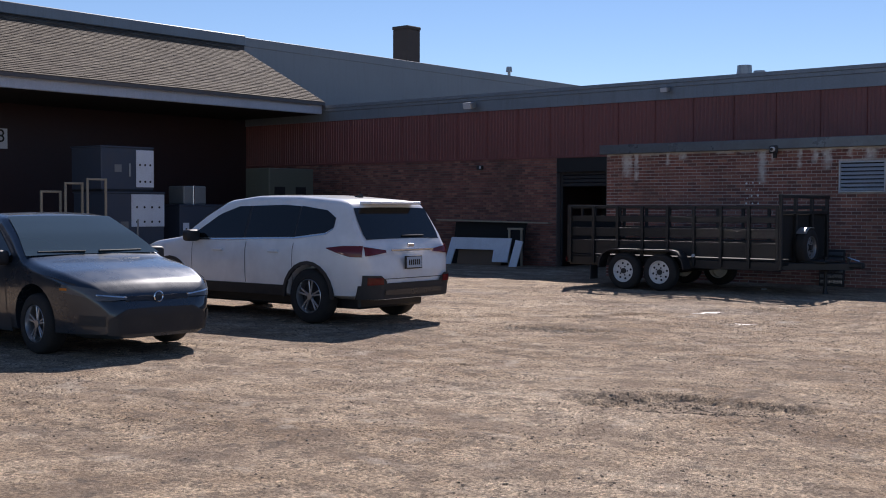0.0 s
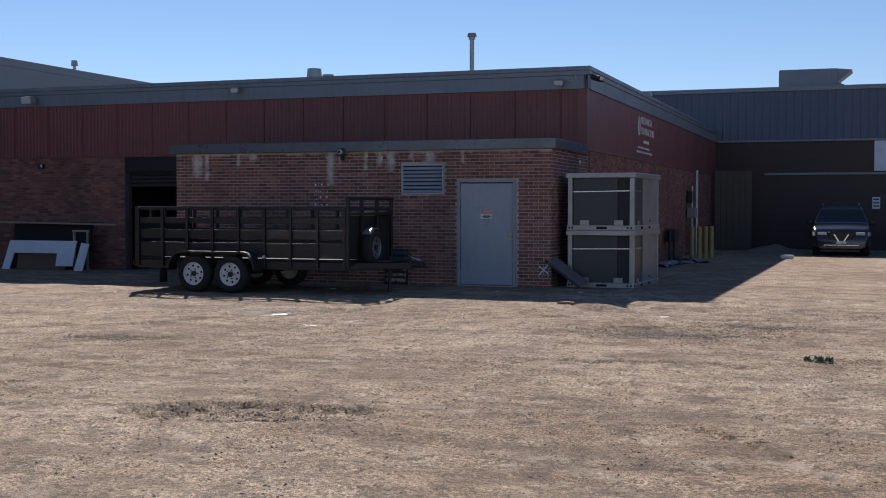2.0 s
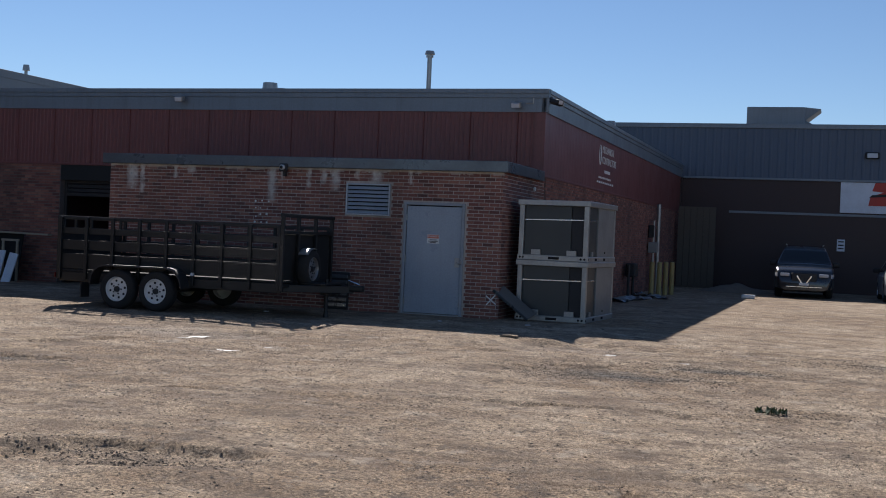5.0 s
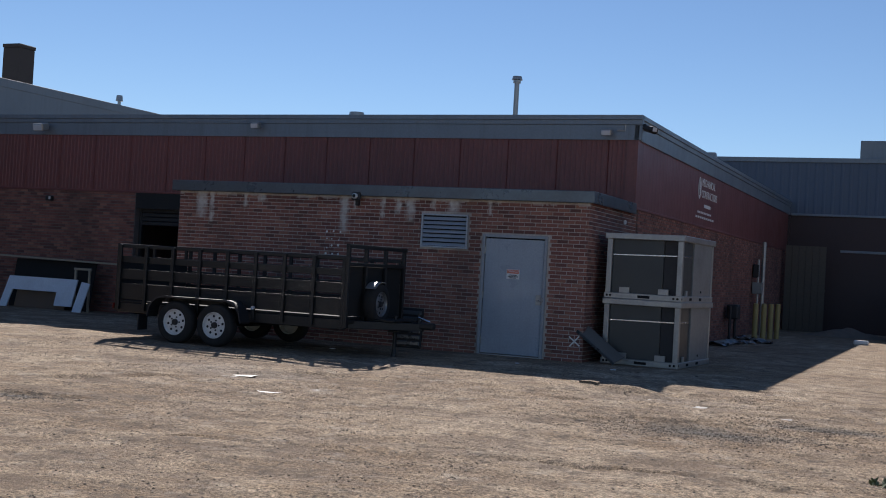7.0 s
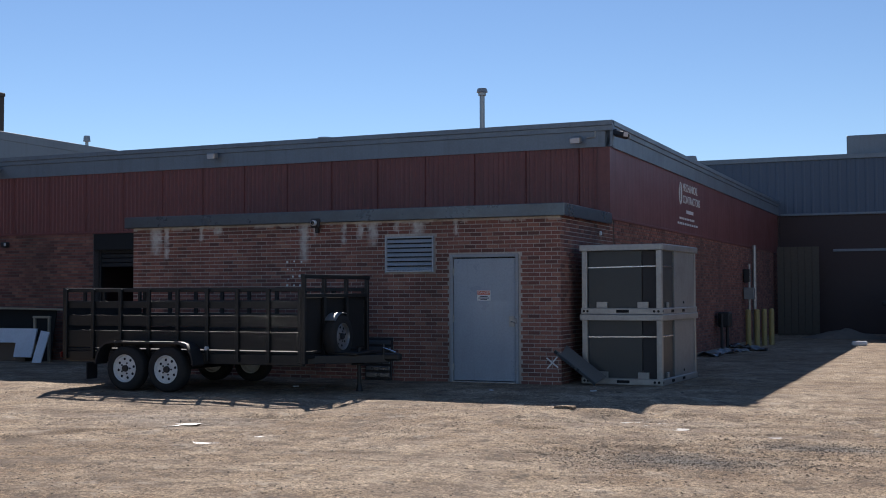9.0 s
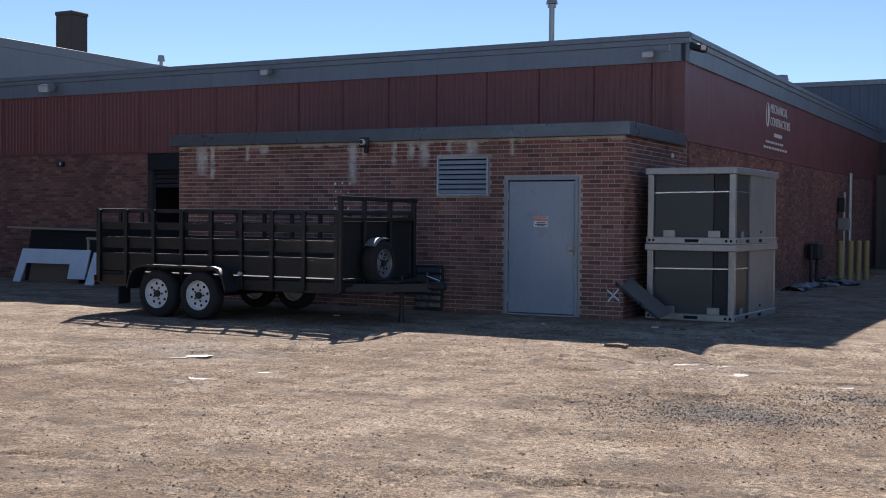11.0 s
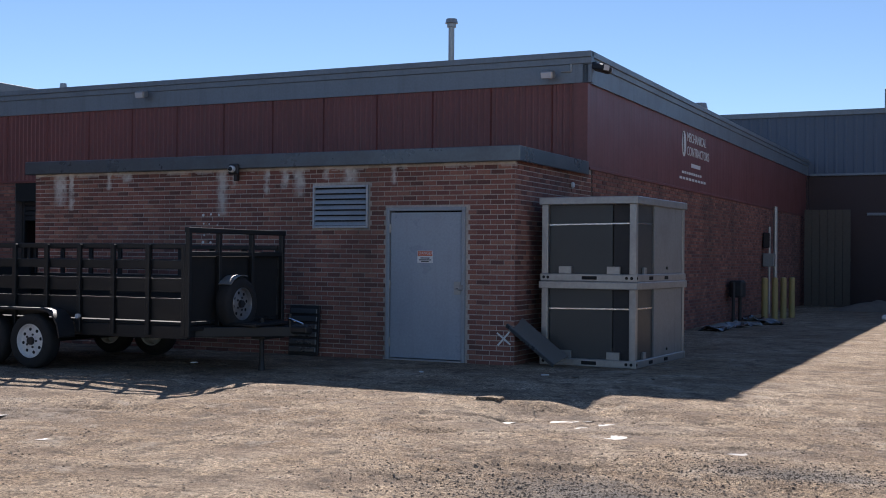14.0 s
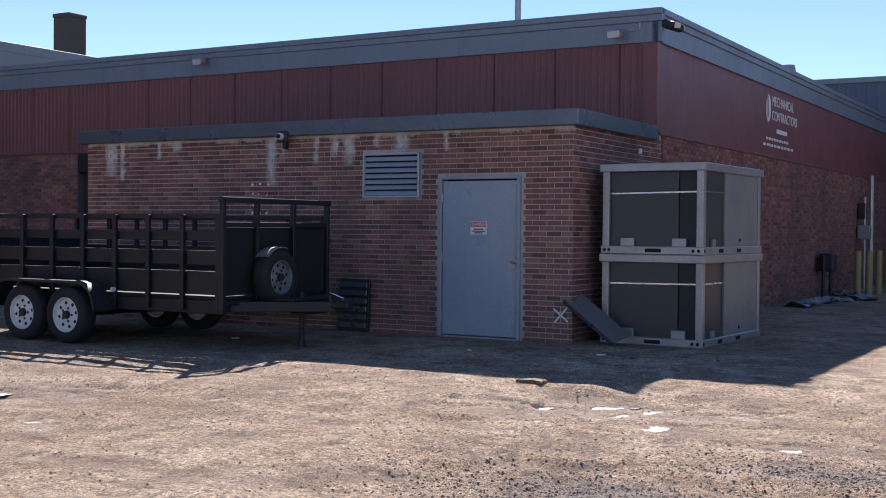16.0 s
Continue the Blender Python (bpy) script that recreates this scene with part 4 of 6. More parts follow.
# ---- trailer ----
def wheel(name, m, parent, radius, width, rim_mat, kind, label=""):
    """A wheel with its axle along local y; the outer face looks to -y."""
    w = width / 2
    prof = [(radius * 0.60, -w * 0.85), (radius * 0.66, -w), (radius * 0.86, -w), (radius * 0.96, -w * 0.82), (radius, -w * 0.55), (radius, w * 0.55), (radius * 0.96, w * 0.82), (radius * 0.86, w), (radius * 0.60, w * 0.9)]
    t = part(name, lathe(prof, 36), TYRE, parent, label, True)
    t.matrix_local = m
    r = radius * 0.62
    rim = part("rim", lathe([(r, -w * 0.9), (r * 0.97, -w * 0.95), (r * 0.93, -w * 0.7), (r * 0.90, -w * 0.45), (r * 0.88, w * 0.8), (r, w * 0.9)], 32), rim_mat, t, "", True)
    if kind == "holes":
        disc = part("wheel_disc", lathe([(0, -w * 0.62), (r * 0.35, -w * 0.62), (r * 0.55, -w * 0.52), (r * 0.92, -w * 0.46), (r * 0.92, -w * 0.3), (0, -w * 0.3)], 28), rim_mat, t, "", True)
        for i in range(8):
            a = i * math.pi / 4 + 0.2
            part("rim_hole", tube((r * 0.68 * math.cos(a), -w * 0.525, r * 0.68 * math.sin(a)), (r * 0.68 * math.cos(a), -w * 0.40, r * 0.68 * math.sin(a)), r * 0.10, 10), DARK_HOLE, t)
        part("hub", tube((0, -w * 0.95, 0), (0, -w * 0.5, 0), r * 0.22, 14, r * 0.26), BLACK_TRIM, t)
        for i in range(5):
            a = i * math.pi * 0.4
            part("lug_nut", tube((r * 0.38 * math.cos(a), -w * 0.72, r * 0.38 * math.sin(a)), (r * 0.38 * math.cos(a), -w * 0.6, r * 0.38 * math.sin(a)), r * 0.07, 6), BLACK_TRIM, t)
    else:
        part("brake_disc", tube((0, -w * 0.1, 0), (0, w * 0.1, 0), r * 0.86, 24), BLACK_TRIM, t)
        part("hub", tube((0, -w * 0.75, 0), (0, -w * 0.3, 0), r * 0.2, 14), rim_mat, t)
        for i in range(5):
            a = i * 2 * math.pi / 5 + 0.3
            for da in (-0.16, 0.16):
                b = box((r * 0.14, -w * 0.66, -r * 0.055), (r * 0.93, -w * 0.46, r * 0.055), 0.006)
                bmesh.ops.transform(b, matrix=Matrix.Rotation(-(a + da), 4, "Y"), verts=b.verts)
                part("spoke", b, rim_mat, t)
    return t


def trailer():
    t = thing("utility_trailer", pose(-6.18, -2.4, 0), "black tandem-axle utility trailer with slatted sides and white wheels", "trailer")
    x0, x1, y0, y1 = -1.78, 2.60, -0.80, 1.15
    for y in (y0, y1 - 0.08):
        part("frame_rail", box((x0, y, 0.42), (x1, y + 0.08, 0.58), 0.008), BLACK_PAINT, t)
    for i in range(6):
        x = x0 + 0.02 + i * (x1 - x0 - 0.1) / 5
        part("cross_member", box((x, y0 + 0.08, 0.44), (x + 0.06, y1 - 0.08, 0.54), 0.005), BLACK_PAINT, t)
    for i in range(9):
        y = y0 + 0.01 + i * (y1 - y0 - 0.02) / 9
        part("deck_board", box((x0, y, 0.585), (x1, y + 0.2, 0.625), 0.006), DARK_WOOD, t)
    n = 8
    for i in range(n + 1):
        x = x0 + i * (x1 - x0 - 0.06) / n
        part("side_stake", box((x, y0 - 0.05, 0.46), (x + 0.06, y0, 1.56), 0.006), BLACK_PAINT, t)
        part("side_stake", box((x, y1, 0.46), (x + 0.06, y1 + 0.05, 1.56), 0.006), BLACK_PAINT, t)
    for z, h in ((1.51, 0.06), (1.26, 0.11), (0.98, 0.17), (0.64, 0.27)):
        part("side_rail", box((x0, y0 + 0.002, z), (x1, y0 + 0.035, z + h), 0.006), BLACK_PAINT, t)
        part("side_rail", box((x0, y1 - 0.035, z), (x1, y1 - 0.002, z + h), 0.006), BLACK_PAINT, t)
    # ramp gate at the back
    for y in (y0, y0 + 0.48, y0 + 0.96, y1 - 0.05):
        part("gate_post", box((x0 - 0.06, y, 0.45), (x0 - 0.01, y + 0.05, 1.58), 0.005), BLACK_PAINT, t)
    for z in (0.5, 0.78, 1.05, 1.3, 1.54):
        part("gate_rail", box((x0 - 0.058, y0 + 0.05, z), (x0 - 0.012, y1 - 0.05, z + 0.04), 0.004), BLACK_PAINT, t)
    part("gate_sheet", box((x0 - 0.009, y0 + 0.04, 0.63), (x0 - 0.003, y1 - 0.04, 1.35), 0.001), DARK_WOOD, t)
    # headboard frame at the front
    for y in (y0 - 0.05, y0 + 0.55, y0 + 1.25, y1):
        part("head_post", box((x1 + 0.002, y, 0.45), (x1 + 0.062, y + 0.06, 1.72), 0.006), BLACK_PAINT, t)
    part("head_rail", box((x1 + 0.004, y0 - 0.07, 1.70), (x1 + 0.07, y1 + 0.08, 1.765), 0.006), BLACK_PAINT, t)
    for z in (0.52, 1.42):
        part("head_rail", box((x1 + 0.008, y0, z), (x1 + 0.058, y1, z + 0.06), 0.006), BLACK_PAINT, t)
    part("head_sheet", box((x1 - 0.02, y0, 0.63), (x1 - 0.004, y1, 1.42), 0.004), DARK_WOOD, t)
    # axles, wheels, fenders
    for wx in (-0.38, 0.39):
        part("axle", tube((wx, y0 - 0.1, 0.34), (wx, y1 + 0.1, 0.34), 0.035), BLACK_PAINT, t)
        wheel("wheel", pose(wx, y0 - 0.19, 0.34), t, 0.345, 0.21, WHITE_RIM, "holes", "black tyre on a white steel rim")
        wheel("wheel", pose(wx, y1 + 0.19, 0.34, 0, 0, 180), t, 0.345, 0.21, WHITE_RIM, "holes", "black tyre on a white steel rim")
    for ya, yb in ((y0 - 0.33, y0 - 0.052), (y1 + 0.055, y1 + 0.33)):
        out = [(-0.92, 0.42), (-0.88, 0.58), (-0.82, 0.67), (-0.74, 0.73), (-0.62, 0.755), (0.62, 0.755), (0.74, 0.73), (0.82, 0.67), (0.88, 0.58), (0.92, 0.42)]
        inner = [(q[0] * 0.98, q[1] - 0.025) for q in out[::-1]]
        part("fender", prism(out + inner, ya, yb, "Y"), BLACK_TRIM, t, "folded black fender", True)
    part("marker_lamp", tube((0.98, y0 - 0.06, 0.66), (0.98, y0 - 0.10, 0.66), 0.03), LAMP_CLEAR, t)
    # tongue
    tip = Vector((3.50, 0.17, 0.50))
    for y in (y0 + 0.1, y1 - 0.1):
        d = (tip - Vector((x1 - 0.2, y, 0.50)))
        m = Matrix.Translation(Vector((x1 - 0.2, y, 0.50))) @ d.to_track_quat("X", "Z").to_matrix().to_4x4()
        part("tongue_beam", box((0, -0.04, -0.06), (d.length, 0.04, 0.06), 0.006, m), BLACK_PAINT, t)
    part("coupler", box((3.42, 0.10, 0.47), (3.72, 0.24, 0.58), 0.03, None, 2), BLACK_PAINT, t)
    part("jack_tube", tube((3.06, 0.10, 0.12), (3.06, 0.10, 0.66), 0.03), BLACK_PAINT, t)
    part("jack_foot", tube((3.06, 0.10, 0.0), (3.06, 0.10, 0.13), 0.05, 12, 0.03), BLACK_PAINT, t)
    part("jack_crank", tube((3.46, 0.10, 0.66), (3.70, 0.04, 0.60), 0.016), CHROME, t, "bright crank handle")
    part("crank_post", tube((3.46, 0.12, 0.56), (3.46, 0.12, 0.72), 0.022), BLACK_PAINT, t)
    part("tool_box", box((2.72, -0.25, 0.56), (3.2, 0.6, 0.60), 0.01), BLACK_PAINT, t)
    part("chain_plate", box((3.0, -0.05, 0.40), (3.2, 0.4, 0.43), 0.006), BLACK_PAINT, t)
    wheel("spare_wheel", pose(x1 + 0.16, -0.02, 0.83, 0, 0, 90), t, 0.33, 0.20, STEEL_RIM, "holes", "spare wheel with a dull rim")
    a = [(0.36 * math.cos(q), 0.83 + 0.36 * math.sin(q)) for q in [1.3 + i * 0.12 for i in range(10)]]
    arc = a + [(y * 0.98, 0.83 + (z - 0.83) * 0.98) for y, z in a[::-1]]
    part("spare_guard", prism([(y - 0.02, z) for y, z in arc], x1 + 0.07, x1 + 0.26, "X"), GALV, t, "pale metal guard over the spare wheel")
    part("tail_lamp", box((x0 - 0.07, y0 - 0.04, 0.47), (x0 - 0.055, y0 + 0.16, 0.56), 0.005), LAMP_RED, t)
    part("mud_flap", box((-1.1, y0 - 0.31, 0.16), (-1.08, y0 - 0.06, 0.42), 0.005), BLACK_TRIM, t)


trailer()
b = thing("floor_grille", pose(-4.15, -0.06, 0.0), "blue-grey metal grille leaning on the brick wall by the tongue", "grille")
part("frame", box((0, -0.06, 0.0), (0.50, -0.02, 0.72), 0.006, pose(0, 0, 0, -4)), BLACK_TRIM, b)
for i in range(6):
    part("slat", box((0.03, -0.085, 0.05 + i * 0.11), (0.47, -0.055, 0.12 + i * 0.11), 0.006, pose(0, 0, 0, -4)), ANNEX_TRIM, b)


# ---- vehicles ----
def curve_at(pts, x):
    for (xa, za), (xb, zb) in zip(pts, pts[1:]):
        if xa <= x <= xb:
            return za + (zb - za) * (x - xa) / max(xb - xa, 1e-6)
    return pts[0][1] if x < pts[0][0] else pts[-1][1]


class Shape:
    """A car's outer skin: roof line, sill line, plan and tumblehome. Forward is +x."""

    def __init__(self, top, half, belt, sill, lean, nose=(0.80, 0.75), tail=(0.80, 0.75)):
        self.nose, self.tail = nose, tail
        self.top, self.half, self.belt, self.sill, self.lean = top, half, belt, sill, lean
        self.x0, self.x1 = top[0][0], top[-1][0]

    def roof(self, x):
        return sum(curve_at(self.top, x + d) for d in (-0.04, 0.0, 0.04)) / 3

    def plan(self, x):
        w = self.half
        for gap, (base, run) in ((self.x1 - x, self.nose), (x - self.x0, self.tail)):
            e = max(0.0, min(1.0, gap / run))
            w *= base + (1 - base) * math.sqrt(1 - (1 - e) ** 2)
        return w

    def side(self, x, z):
        w = self.plan(x)
        if z > self.belt:
            return w - 0.02 - (z - self.belt) * self.lean
        t = (self.belt - z) / (self.belt - self.sill)
        return w * (1 - 0.05 * (t - 0.35) ** 2 * 2) - (0.02 if z > self.belt - 0.1 else 0.0) * (z - self.belt + 0.1) / 0.1

    def skin(self):
        bm = bmesh.new()
        n, rings = 96, []
        for i in range(n + 1):
            s = i / n
            x = self.x0 + (self.x1 - self.x0) * (s - 0.045 * math.sin(2 * math.pi * s))
            zt = self.roof(x)
            r = min(0.11, (zt - self.sill) * 0.35)
            pts = [(0.0, self.sill), (self.side(x, self.sill) * 0.86, self.sill)]
            for k in range(10):
                z = self.sill + 0.05 + (zt - r - self.sill - 0.05) * k / 9
                pts.append((self.side(x, z), z))
            y1 = self.side(x, zt - r)
            for k in range(1, 6):
                a = k * math.pi / 10
                pts.append((y1 - r + r * math.cos(a), zt - r + r * math.sin(a) * 0.86))
            yb, zb = pts[-1]
            pts += [(yb * 0.66, zb + r * 0.08), (yb * 0.33, zt), (0.0, zt)]
            ring = [bm.verts.new((x, y, z)) for y, z in pts]
            ring += [bm.verts.new((x, -y, z)) for y, z in pts[1:-1][::-1]]
            rings.append(ring)
        m = len(rings[0])
        for p, q in zip(rings, rings[1:]):
            for j in range(m):
                bm.faces.new((p[j], p[(j + 1) % m], q[(j + 1) % m], q[j]))
        bm.faces.new(rings[0][::-1])
        bm.faces.new(rings[-1])
        return bm

    def inside(self, x, y, z):
        zt = self.roof(x)
        r = min(0.11, (zt - self.sill) * 0.35)
        if z > zt:
            return False
        w = self.side(x, min(z, zt - r))
        if z > zt - r:
            w -= r * (1 - math.sqrt(max(0.0, 1 - ((z - zt + r) / r) ** 2)))
        return abs(y) <= w

    def end_panel(self, ya, yb, lo, hi, end, off=0.008, ny=14, nz=5):
        """A panel that lies on the nose (end 1) or the tail (end -1) between z = lo(y) and z = hi(y)."""
        bm = bmesh.new()
        grid = []
        for i in range(ny + 1):
            y = ya + (yb - ya) * i / ny
            a, b = curve_at(lo, abs(y)), curve_at(hi, abs(y))
            row = []
            for k in range(nz + 1):
                z = a + (b - a) * k / nz
                x = self.x1 if end > 0 else self.x0
                while not self.inside(x, y, z) and abs(x) > 0.8:
                    x -= end * 0.004
                row.append(bm.verts.new((x + end * off, y + math.copysign(off * abs(y), y), z)))
            grid.append(row)
        for p, q in zip(grid, grid[1:]):
            for k in range(nz):
                bm.faces.new((p[k], q[k], q[k + 1], p[k + 1]))
        return bm

    def flank(self, xa, xb, lo, hi, sign, off=0.006, nx=14, nz=6):
        """A panel that lies on the flank between two lines z = lo(x) and z = hi(x)."""
        bm = bmesh.new()
        grid = []
        for i in range(nx + 1):
            x = xa + (xb - xa) * i / nx
            a, b = curve_at(lo, x), curve_at(hi, x)
            grid.append([bm.verts.new((x, sign * (self.side(x, a + (b - a) * k / nz) + off), a + (b - a) * k / nz)) for k in range(nz + 1)])
        for p, q in zip(grid, grid[1:]):
            for k in range(nz):
                bm.faces.new((p[k], q[k], q[k + 1], p[k + 1]))
        return bm

    def screen(self, xa, xb, inset_a, inset_b, off=0.006, nx=12, ny=8):
        """A pane that lies on the top between two cross lines."""
        bm = bmesh.new()
        grid = []
        for i in range(nx + 1):
            x = xa + (xb - xa) * i / nx
            zt = self.roof(x)
            w = self.side(x, zt - 0.1) - 0.05 - (inset_a + (inset_b - inset_a) * i / nx)
            d = (self.roof(x + 0.02) - self.roof(x - 0.02)) / 0.04
            nrm = Vector((-d, 0, 1)).normalized() * off
            row = []
            for k in range(ny + 1):
                y = -w + 2 * w * k / ny
                drop = 0.016 * abs(y / w) ** 3
                row.append(bm.verts.new((x + nrm.x, y, zt - drop * 0.6 + nrm.z)))
            grid.append(row)
        for p, q in zip(grid, grid[1:]):
            for k in range(ny):
                bm.faces.new((p[k], q[k], q[k + 1], p[k + 1]))
        return bm


def cut_arches(body, wells):
    """Cuts the wheel wells out of the body's mesh."""
    bm = bmesh.new()
    for x, r, w in wells:
        add_tube(bm, (x, -w - 0.2, 0.36), (x, -w + 0.26, 0.36), r, 32)
        add_tube(bm, (x, w - 0.26, 0.36), (x, w + 0.2, 0.36), r, 32)
    cutter = new("well", finish(bm, "well"))
    mod = body.modifiers.new("wells", "BOOLEAN")
    mod.operation, mod.object, mod.solver = "DIFFERENCE", cutter, "EXACT"
    bpy.context.view_layer.update()
    made = bpy.data.meshes.new_from_object(body.evaluated_get(bpy.context.evaluated_depsgraph_get()))
    body.modifiers.clear()
    body.data = made
    bpy.data.objects.remove(cutter)
    made.polygons.foreach_set("use_smooth", [True] * len(made.polygons))
    made.set_sharp_from_angle(angle=radians(34))


def car(name, m, label, sh, paint, axle, radius, panes, screens, rim="spokes", rim_mat=None, cladding=True):
    c = thing(name, m, label, "car")
    keep = c.matrix_world.copy()
    c.matrix_world = Matrix()
    body = part("body", sh.skin(), paint, c, "", True)
    cut_arches(body, [(-axle, radius + 0.055, sh.half), (axle, radius + 0.055, sh.half)])
    part("underbody", box((sh.x0 + 0.35, -sh.half + 0.30, 0.2), (sh.x1 - 0.35, sh.half - 0.30, 0.62), 0.03), BLACK_TRIM, c)
    for s in (-1, 1):
        for xa, xb, lo, hi in panes:
            part("side_window", sh.flank(xa, xb, lo, hi, s), CAR_GLASS, c, "", True)
        for wx in (-axle, axle):
            wheel("wheel", pose(wx, s * (sh.half - 0.13), radius, 0, 0, 0 if s < 0 else 180), c, radius, 0.23, rim_mat or ALLOY, "spokes", "tyre on a silver alloy wheel")
            a = [(wx + (radius + 0.10) * math.cos(q), 0.36 + (radius + 0.10) * math.sin(q)) for q in [-0.05 + i * 0.27 for i in range(13)]]
            inner = [(wx + (x - wx) * 0.90, 0.36 + (z - 0.36) * 0.90) for x, z in a[::-1]]
            if cladding:
                part("arch_trim", prism(a + inner, s * (sh.plan(wx) - 0.03), s * (sh.plan(wx) + 0.008), "Y"), BLACK_TRIM, c)
        part("sill_trim", sh.flank(-axle + 0.45, axle - 0.45, [(-9, sh.sill + 0.01), (9, sh.sill + 0.01)], [(-9, sh.sill + 0.15), (9, sh.sill + 0.15)], s, 0.012), BLACK_TRIM if cladding else paint, c)
    for n, xa, xb, ia, ib, gm in screens:
        part(n, sh.screen(xa, xb, ia, ib), gm, c, "", True)
    return c, keep


def mirror_and_handles(c, sh, paint, xm, zm, xs, zh):
    for s in (-1, 1):
        y = sh.side(xm, zm)
        mm = part("wing_mirror", box((xm - 0.09, s * (y + 0.13) - 0.11, zm - 0.08), (xm + 0.07, s * (y + 0.13) + 0.11, zm + 0.08), 0.045, None, 3), BLACK_TRIM, c, "", True)
        for x in xs:
            yh = sh.side(x, zh)
            part("door_handle", box((x - 0.10, s * yh - 0.025, zh - 0.015), (x + 0.10, s * yh + 0.025, zh + 0.02), 0.012, None, 2), paint, c)
        for x in [q + 0.55 for q in xs] + [xs[0] - 0.36]:
            g = sh.flank(x, x + 0.009, [(-9, sh.sill + 0.16), (9, sh.sill + 0.16)], [(-9, sh.belt), (9, sh.belt)], s, 0.0025, 1, 6)
            part("door_gap", g, BLACK_TRIM, c)


def white_suv(m):
    top = [(-2.38, 0.55), (-2.37, 0.80), (-2.33, 0.98), (-2.24, 1.08), (-2.02, 1.45), (-1.95, 1.585), (-1.75, 1.63), (-1.0, 1.685), (-0.2, 1.69), (0.35, 1.63), (0.75, 1.42), (1.12, 1.16), (1.25, 1.11), (1.8, 1.04), (2.15, 0.94), (2.32, 0.76), (2.38, 0.5)]
    sh = Shape(top, 0.945, 1.05, 0.34, 0.36, (0.62, 0.85), (0.70, 0.55))
    lo = [(-9, 1.12), (-1.7, 1.24), (-1.2, 1.13), (0.9, 1.08), (9, 1.08)]
    hi = [(-1.95, 1.36), (-1.6, 1.50), (-0.8, 1.55), (0.1, 1.53), (0.45, 1.42), (0.98, 1.10)]
    panes = [(-1.78, -1.12, [(-1.8, 1.27), (-1.66, 1.19), (-1.1, 1.13)], [(-1.8, 1.37), (-1.6, 1.48), (-1.1, 1.54)]), (-1.09, -0.18, lo, hi), (-0.13, 0.92, lo, hi)]
    c, keep = car("white_suv", m, "white sport utility car with black sill trim, parked on the gravel", sh, WHITE_CAR, 1.385, 0.36, panes,
                  [("windscreen", 0.42, 1.14, 0.02, 0.02, SCREEN_GLASS), ("rear_window", -2.225, -1.985, 0.06, 0.02, CAR_GLASS)])
    mirror_and_handles(c, sh, WHITE_CAR, 0.82, 1.12, (-0.75, 0.35), 0.93)
    part("spoiler", box((-2.12, -0.50, 1.555), (-1.80, 0.50, 1.597), 0.015, None, 2), WHITE_CAR, c)
    part("roof_aerial", prism([(-1.5, 1.65), (-1.36, 1.66), (-1.48, 1.70)], -0.02, 0.02, "Y"), BLACK_TRIM, c)
    part("rear_bumper", sh.end_panel(-0.86, 0.86, [(0, 0.35), (1, 0.35)], [(0, 0.55), (0.5, 0.55), (0.9, 0.52)], -1, 0.022, 28), BLACK_TRIM, c, "black lower bumper", True)
    part("bumper_step", sh.end_panel(-0.55, 0.55, [(0, 0.39), (1, 0.41)], [(0, 0.47), (1, 0.46)], -1, 0.034), GREY_CAR, c, "", True)
    for s in (-1, 1):
        part("pillar_trim", sh.flank(-1.125, -1.085, lo, hi, s, 0.005, 2), BLACK_TRIM, c)
        part("pillar_trim", sh.flank(-0.185, -0.125, lo, hi, s, 0.005, 2), BLACK_TRIM, c)
        part("window_trim", sh.flank(-1.78, 0.92, [(-1.8, 1.25), (-1.66, 1.165), (-1.1, 1.105), (0.9, 1.055)], [(-1.8, 1.265), (-1.66, 1.185), (-1.1, 1.125), (0.9, 1.075)], s, 0.008, 24, 2), CHROME, c)
        part("tail_lamp", sh.flank(-2.26, -1.72, [(-2.3, 0.885), (-2.1, 0.89), (-1.72, 0.99)], [(-2.3, 1.03), (-2.0, 1.03), (-1.72, 1.0)], s, 0.014), LAMP_RED, c, "dark red wraparound tail lamp", True)
        part("tail_lamp_inner", sh.end_panel(s * 0.46, s * 0.82, [(0, 0.94), (0.46, 0.94), (0.9, 0.89)], [(0, 0.965), (0.46, 0.97), (0.9, 1.03)], -1, 0.014), LAMP_RED, c, "", True)
        part("lamp_housing", sh.end_panel(s * 0.52, s * 0.84, [(0, 0.53), (0.5, 0.54), (0.9, 0.47)], [(0, 0.55), (0.5, 0.56), (0.62, 0.65), (0.9, 0.66)], -1, 0.026), BLACK_TRIM, c, "", True)
        part("tail_reflector", sh.end_panel(s * 0.58, s * 0.80, [(0, 0.55), (0.9, 0.53)], [(0, 0.59), (0.62, 0.62), (0.9, 0.63)], -1, 0.034), LAMP_RED, c, "", True)
        part("head_lamp", sh.flank(1.75, 2.2, [(-9, 0.72), (9, 0.66)], [(-9, 0.84), (9, 0.74)], s, 0.01), LAMP_CLEAR, c)
    part("tailgate_seam", sh.end_panel(-0.62, 0.62, [(0, 0.598), (1, 0.598)], [(0, 0.607), (1, 0.607)], -1, 0.004, 14, 1), BLACK_TRIM, c)
    p = part("number_plate", box((-2.412, -0.17, 0.72), (-2.385, 0.17, 0.89), 0.006), BLACK_TRIM, c)
    part("plate_face", box((-2.418, -0.15, 0.735), (-2.410, 0.15, 0.875), 0.003), PLATE_BLUE, p)
    for k in range(6):
        part("plate_mark", box((-2.421, -0.11 + k * 0.04, 0.77), (-2.417, -0.085 + k * 0.04, 0.84)), BLACK_INK, p)
    part("tailgate_strip", box((-2.40, -0.42, 0.955), (-2.375, 0.42, 0.985), 0.006), CHROME, c)
